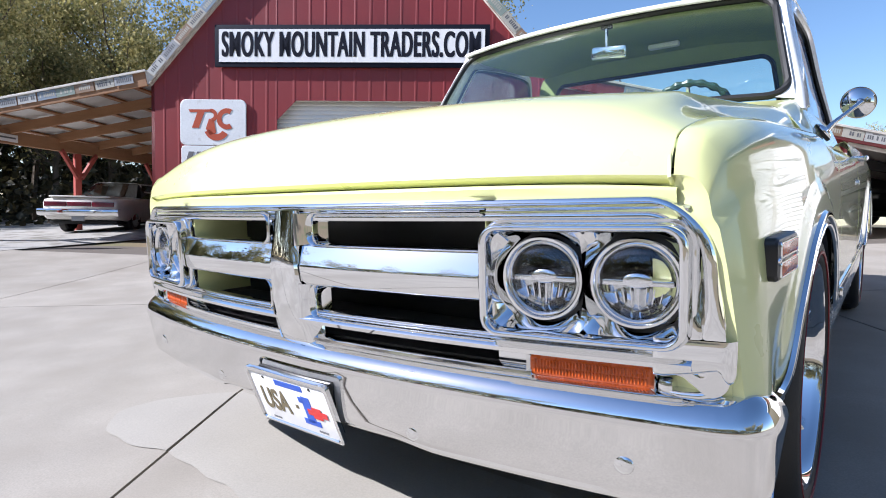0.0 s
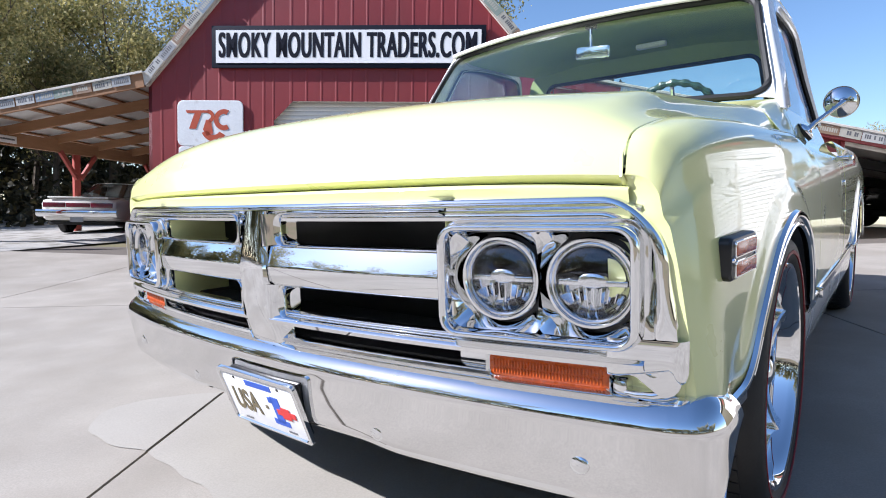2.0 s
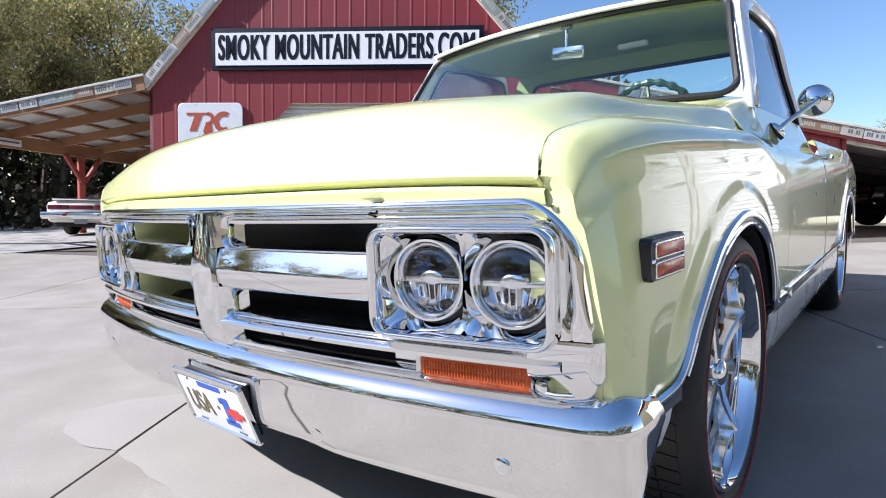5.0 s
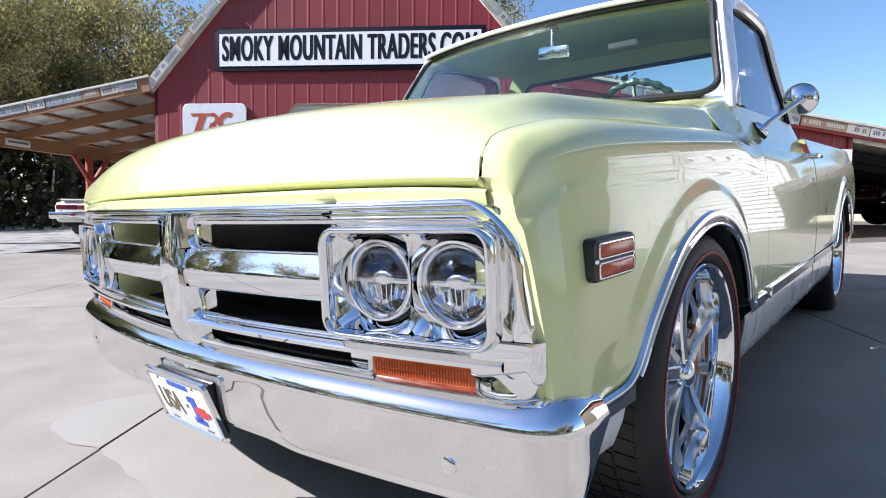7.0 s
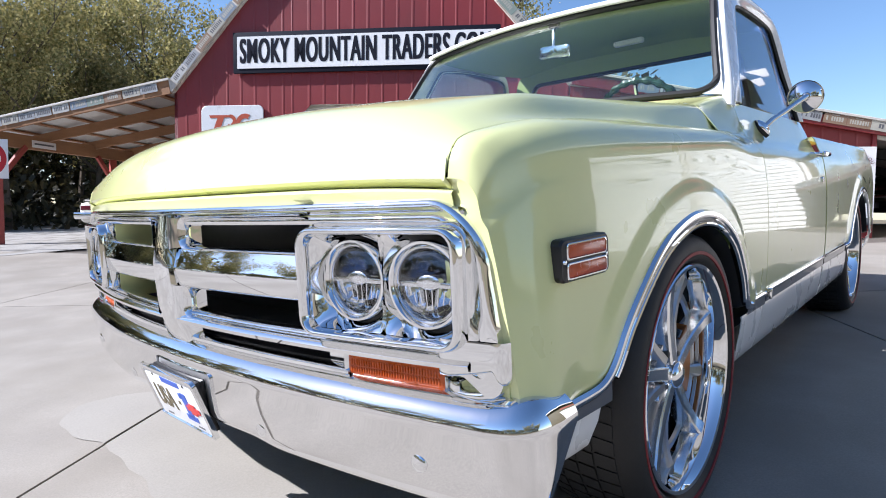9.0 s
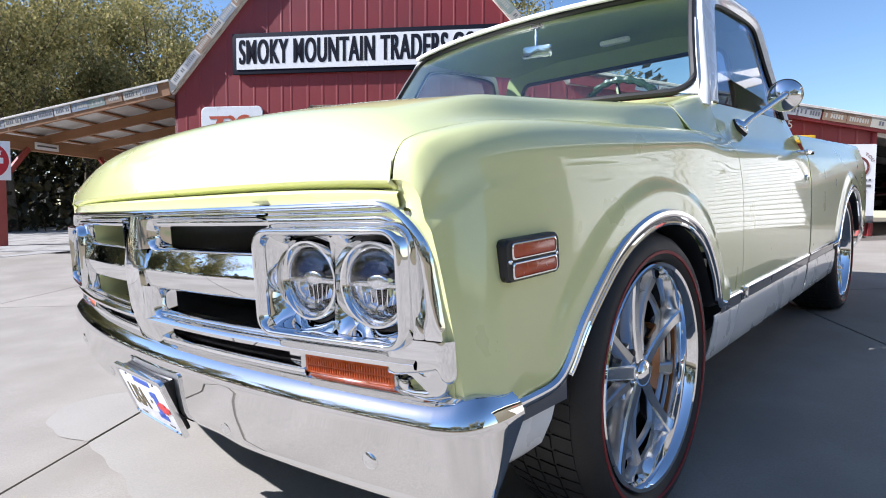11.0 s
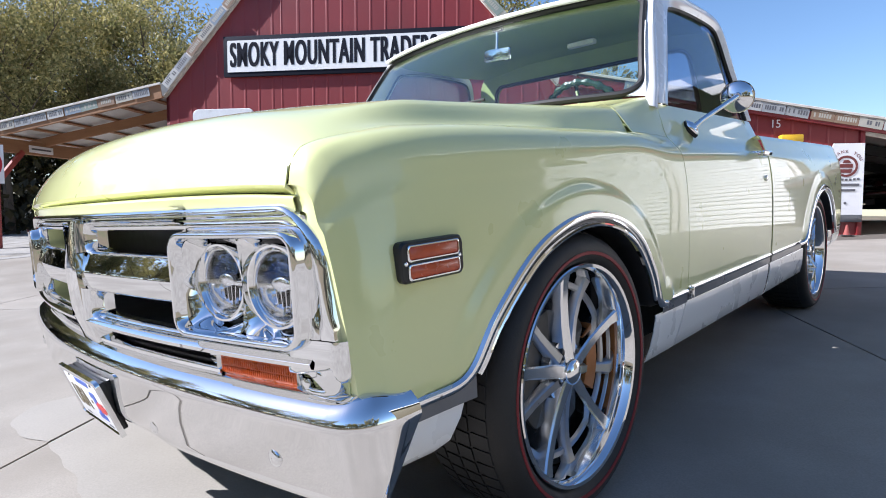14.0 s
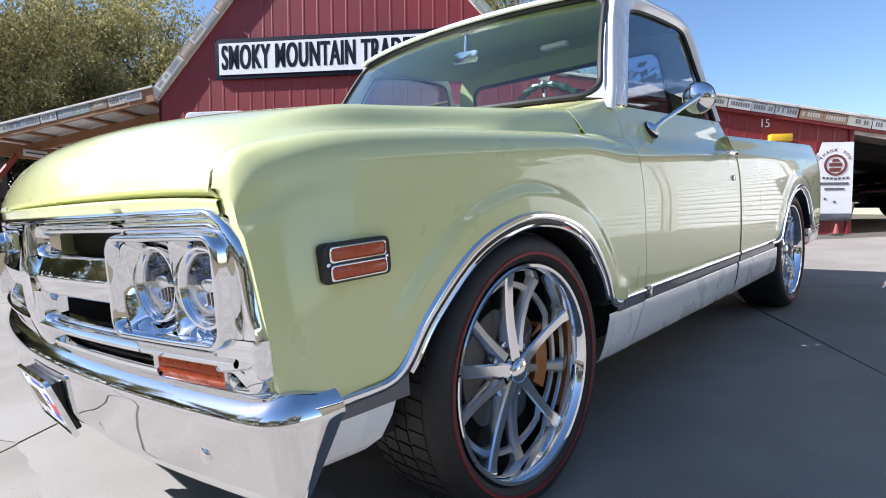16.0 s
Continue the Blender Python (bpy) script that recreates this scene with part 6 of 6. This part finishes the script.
sedan("white_sedan", "old white sedan with dark red tail lamps under the carport", facing_pose(-10.95, 2.38, 44) @ Matrix.Scale(0.76, 4), CAR_WHITE, CAR_WHITE)
bx, by, _ = at_barn(2.25, 3.9, 0)
sedan("black_coupe", "black old car with a pale roof parked in the open bay", facing_pose(bx, by, -54.5), CAR_BLACK, CAR_WHITE)

# entry-prohibited road sign
sx_, sy_ = -9.80, 0.26
post_sign = thing("road_sign", "white and red entry-prohibited road sign on a grey post", "road sign", pose(sx_, sy_, apron(sx_, sy_) - 0.36, 0, 0, 62))
part("post", box(-0.03, 0.03, -0.02, 0.02, -0.2, 2.15, 0.006), IRON, post_sign, "grey steel post")
part("plate", box(-0.305, 0.305, -0.030, -0.024, 1.48, 2.09, 0.002), SIGN_WHITE, post_sign, "white square plate")
part("disc", loft(disc_loops(((0.285, -0.031), (0.285, -0.033)), 36, (0, 0, 1.785), "y"), False, True), STOP_RED, post_sign, "red disc")
part("band", box(-0.21, 0.21, -0.036, -0.033, 1.74, 1.83, 0.0), SIGN_WHITE, post_sign)
for word, z in (("DO NOT", 1.90), ("ENTER", 1.66)):
    o = new("lettering", text_mesh(word, 0.10, 0.001))
    o.data.materials.append(SIGN_WHITE)
    o.parent = post_sign
    o.matrix_basis = pose(0, -0.034, z, 90, 0, 0)

# ---- building across the lot, which the truck's flank mirrors ----
wx, wy, _ = at_barn(2.6, 0.6, 0)
WING_Z = apron(wx, wy)
shop = thing("workshop", "long pale workshop wing with white roller doors beside the barn", "building", pose(wx, wy, WING_Z, 0, 0, BARN_DEG - 90))
part("wall", box(0, 9, 0, 7, -1.4, 3.6, 0.02), TAN, shop, "brown siding wall")
part("roof", grid([[(x, -0.45, 3.45), (x, 3.5, 5.0), (x, 7.5, 3.45)] for x in (-0.1, 5, 9.2)]), ROOF_METAL, shop, "grey metal roof", solid=0.06)
part("eave_board", box(-0.1, 9.1, -0.50, -0.46, 3.34, 3.50, 0.004), DOOR_WHITE, shop, "white eave board")
part("band", box(1.2, 4.2, -0.03, 0, 2.62, 2.85, 0.004), RED_WOOD, shop, "red painted sign board over the doors")
for x0, x1 in ((0.42, 2.62), (2.90, 5.10)):
    dd = part("roller_door", box(x0, x1, -0.03, 0.0, -0.9, 2.15, 0.004), DOOR_WHITE, shop, "white ribbed roller door")
    for k in range(28):
        part("slat", box(x0 + 0.02, x1 - 0.02, -0.060, -0.03, -0.86 + k * 0.107, -0.775 + k * 0.107, 0.010, seg=1), DOOR_WHITE, dd)
    for x in (x0 - 0.12, x1 + 0.02):
        part("door_jamb", box(x, x + 0.10, -0.08, 0.0, -0.9, 2.28, 0.006), TRIM_WHITE, shop, "pale door jamb")

# ---- trees ----


def make_tree(seed, height, spread_, leaves, mat, leaf=0.11):
    rnd = random.Random(seed)
    bm = bmesh.new()
    tips = []

    def limb(a, d, length, r, depth):
        pts, rad = [Vector(a)], [r]
        n = 4
        for k in range(n):
            d = (d + Vector((rnd.uniform(-0.22, 0.22), rnd.uniform(-0.22, 0.22), rnd.uniform(-0.05, 0.16)))).normalized()
            pts.append(pts[-1] + d * length / n)
            rad.append(r * (1 - 0.6 * (k + 1) / n))
        tube(pts, rad, 6 if depth < 2 else 4, False, bm, False)
        if depth >= 1:
            tips.extend([(p, depth) for p in pts[1:]])
        if depth < 3:
            for _ in range(rnd.choice((3, 4)) if depth else 7):
                k = rnd.randint(1, n) if depth else rnd.randint(2, n)
                a2 = rnd.uniform(0, 2 * math.pi)
                out = Vector((math.cos(a2), math.sin(a2), rnd.uniform(0.15, 0.9))).normalized()
                limb(pts[k], (d * 0.45 + out * spread_).normalized(), length * rnd.uniform(0.42, 0.62), rad[k] * 0.6, depth + 1)
    limb((0, 0, -0.3), Vector((0, 0, 1)), height * 0.62, height * 0.018, 0)
    trunk = bm
    crown = bmesh.new()
    for _ in range(leaves):
        p, dep = rnd.choice(tips)
        c = p + Vector((rnd.gauss(0, 0.30), rnd.gauss(0, 0.30), rnd.gauss(0.02, 0.24)))
        q = Euler((rnd.uniform(-1.3, 1.3), rnd.uniform(-1.3, 1.3), rnd.uniform(0, 6.28))).to_matrix()
        s = leaf * rnd.uniform(0.6, 1.3)
        crown.faces.new([crown.verts.new(c + q @ Vector(v)) for v in ((-s * 0.5, 0, 0), (0, -s * 0.34, 0.02), (s * 0.6, 0, 0), (0, s * 0.34, 0.02))])
    return mesh_from(trunk, "trunk"), mesh_from(crown, "crown")


KINDS = []
for seed, h, sp, n, mat, leaf in ((3, 8.5, 0.9, 13000, LEAVES, 0.11), (11, 9.5, 0.8, 12000, LEAVES, 0.105), (23, 7.0, 1.0, 15000, LEAVES_DARK, 0.105)):
    t_me, c_me = make_tree(seed, h, sp, n, mat, leaf)
    t_me.materials.append(BARK)
    c_me.materials.append(mat)
    KINDS.append((t_me, c_me))


def tree(x, y, kind, size, yaw):
    t = thing("tree", "broad-leaved tree turning yellow-green in autumn", "tree", Matrix.LocRotScale((x, y, apron(x, y)), Euler((0, 0, yaw)), (size, size, size)), "trees behind the lot")
    a, b = new("trunk", KINDS[kind][0]), new("crown", KINDS[kind][1])
    a.parent = b.parent = t


rnd = random.Random(5)
# wood behind the carport
for row, dist in ((0, 21.0), (1, 25.0), (2, 29.5)):
    for k in range(11):
        ang = radians(122 + 58 * (k + 0.5 * (row % 2)) / 10 + rnd.uniform(-1.5, 1.5))
        r = dist + rnd.uniform(-1.5, 1.5)
        tree(1.2 + math.cos(ang) * r, -1.5 + math.sin(ang) * r, rnd.choice((0, 1, 2)), rnd.uniform(0.75, 1.05), rnd.uniform(0, 6.28))
# trees in front of the lot, seen in the chrome
for k in range(34):
    ang = radians(182 + 172 * k / 33 + rnd.uniform(-2, 2))
    r = 27 + 7 * (k % 2) + rnd.uniform(-2, 2)
    tree(math.cos(ang) * r, math.sin(ang) * r, rnd.choice((0, 1, 2)), rnd.uniform(1.0, 1.35), rnd.uniform(0, 6.28))
for k in range(7):
    tree(-4 + 4.5 * k, 36 + rnd.uniform(-2, 2), rnd.choice((0, 2)), rnd.uniform(0.55, 0.75), rnd.uniform(0, 6.28))
# farther wood closing the view between the trunks
far = bmesh.new()
for _ in range(24000):
    ang = radians(rnd.uniform(112, 192))
    r = rnd.uniform(31, 40)
    x, y = 1.2 + math.cos(ang) * r, -1.5 + math.sin(ang) * r
    c = Vector((x, y, apron(x, y) - 0.5 + rnd.uniform(0, 1) ** 1.6 * 8.0))
    q = Euler((rnd.uniform(-1.3, 1.3), rnd.uniform(-1.3, 1.3), rnd.uniform(0, 6.28))).to_matrix()
    s = 0.62 * rnd.uniform(0.6, 1.3)
    far.faces.new([far.verts.new(c + q @ Vector(v)) for v in ((-s * 0.5, 0, 0), (0, -s * 0.34, 0.02), (s * 0.6, 0, 0), (0, s * 0.34, 0.02))])
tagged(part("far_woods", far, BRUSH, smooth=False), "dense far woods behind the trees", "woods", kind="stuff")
front = bmesh.new()
for _ in range(16000):
    ang = radians(rnd.uniform(183, 352))
    r = rnd.uniform(33, 41)
    x, y = math.cos(ang) * r, math.sin(ang) * r
    c = Vector((x, y, apron(x, y) - 1.0 + rnd.uniform(0, 1) ** 1.15 * (9.5 + 1.8 * math.sin(ang * 9) + 1.2 * math.sin(ang * 23))))
    q = Euler((rnd.uniform(-1.3, 1.3), rnd.uniform(-1.3, 1.3), rnd.uniform(0, 6.28))).to_matrix()
    s = 0.75 * rnd.uniform(0.6, 1.3)
    front.faces.new([front.verts.new(c + q @ Vector(v)) for v in ((-s * 0.5, 0, 0), (0, -s * 0.34, 0.02), (s * 0.6, 0, 0), (0, s * 0.34, 0.02))])
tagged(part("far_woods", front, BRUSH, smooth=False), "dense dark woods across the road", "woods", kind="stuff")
# low undergrowth below the wood, the shadow there put into its leaf colours
under = bmesh.new()
for _ in range(9000):
    ang = radians(rnd.uniform(118, 184))
    r = rnd.uniform(18.5, 30)
    x, y = 1.2 + math.cos(ang) * r, -1.5 + math.sin(ang) * r
    c = Vector((x, y, apron(x, y) + abs(rnd.gauss(0, 1.1))))
    q = Euler((rnd.uniform(-1.3, 1.3), rnd.uniform(-1.3, 1.3), rnd.uniform(0, 6.28))).to_matrix()
    s = 0.26 * rnd.uniform(0.6, 1.3)
    under.faces.new([under.verts.new(c + q @ Vector(v)) for v in ((-s * 0.5, 0, 0), (0, -s * 0.34, 0.02), (s * 0.6, 0, 0), (0, s * 0.34, 0.02))])
tagged(part("undergrowth", under, BRUSH, smooth=False), "dense undergrowth, coloured dark for the shadow under the trees", "bushes", kind="stuff")
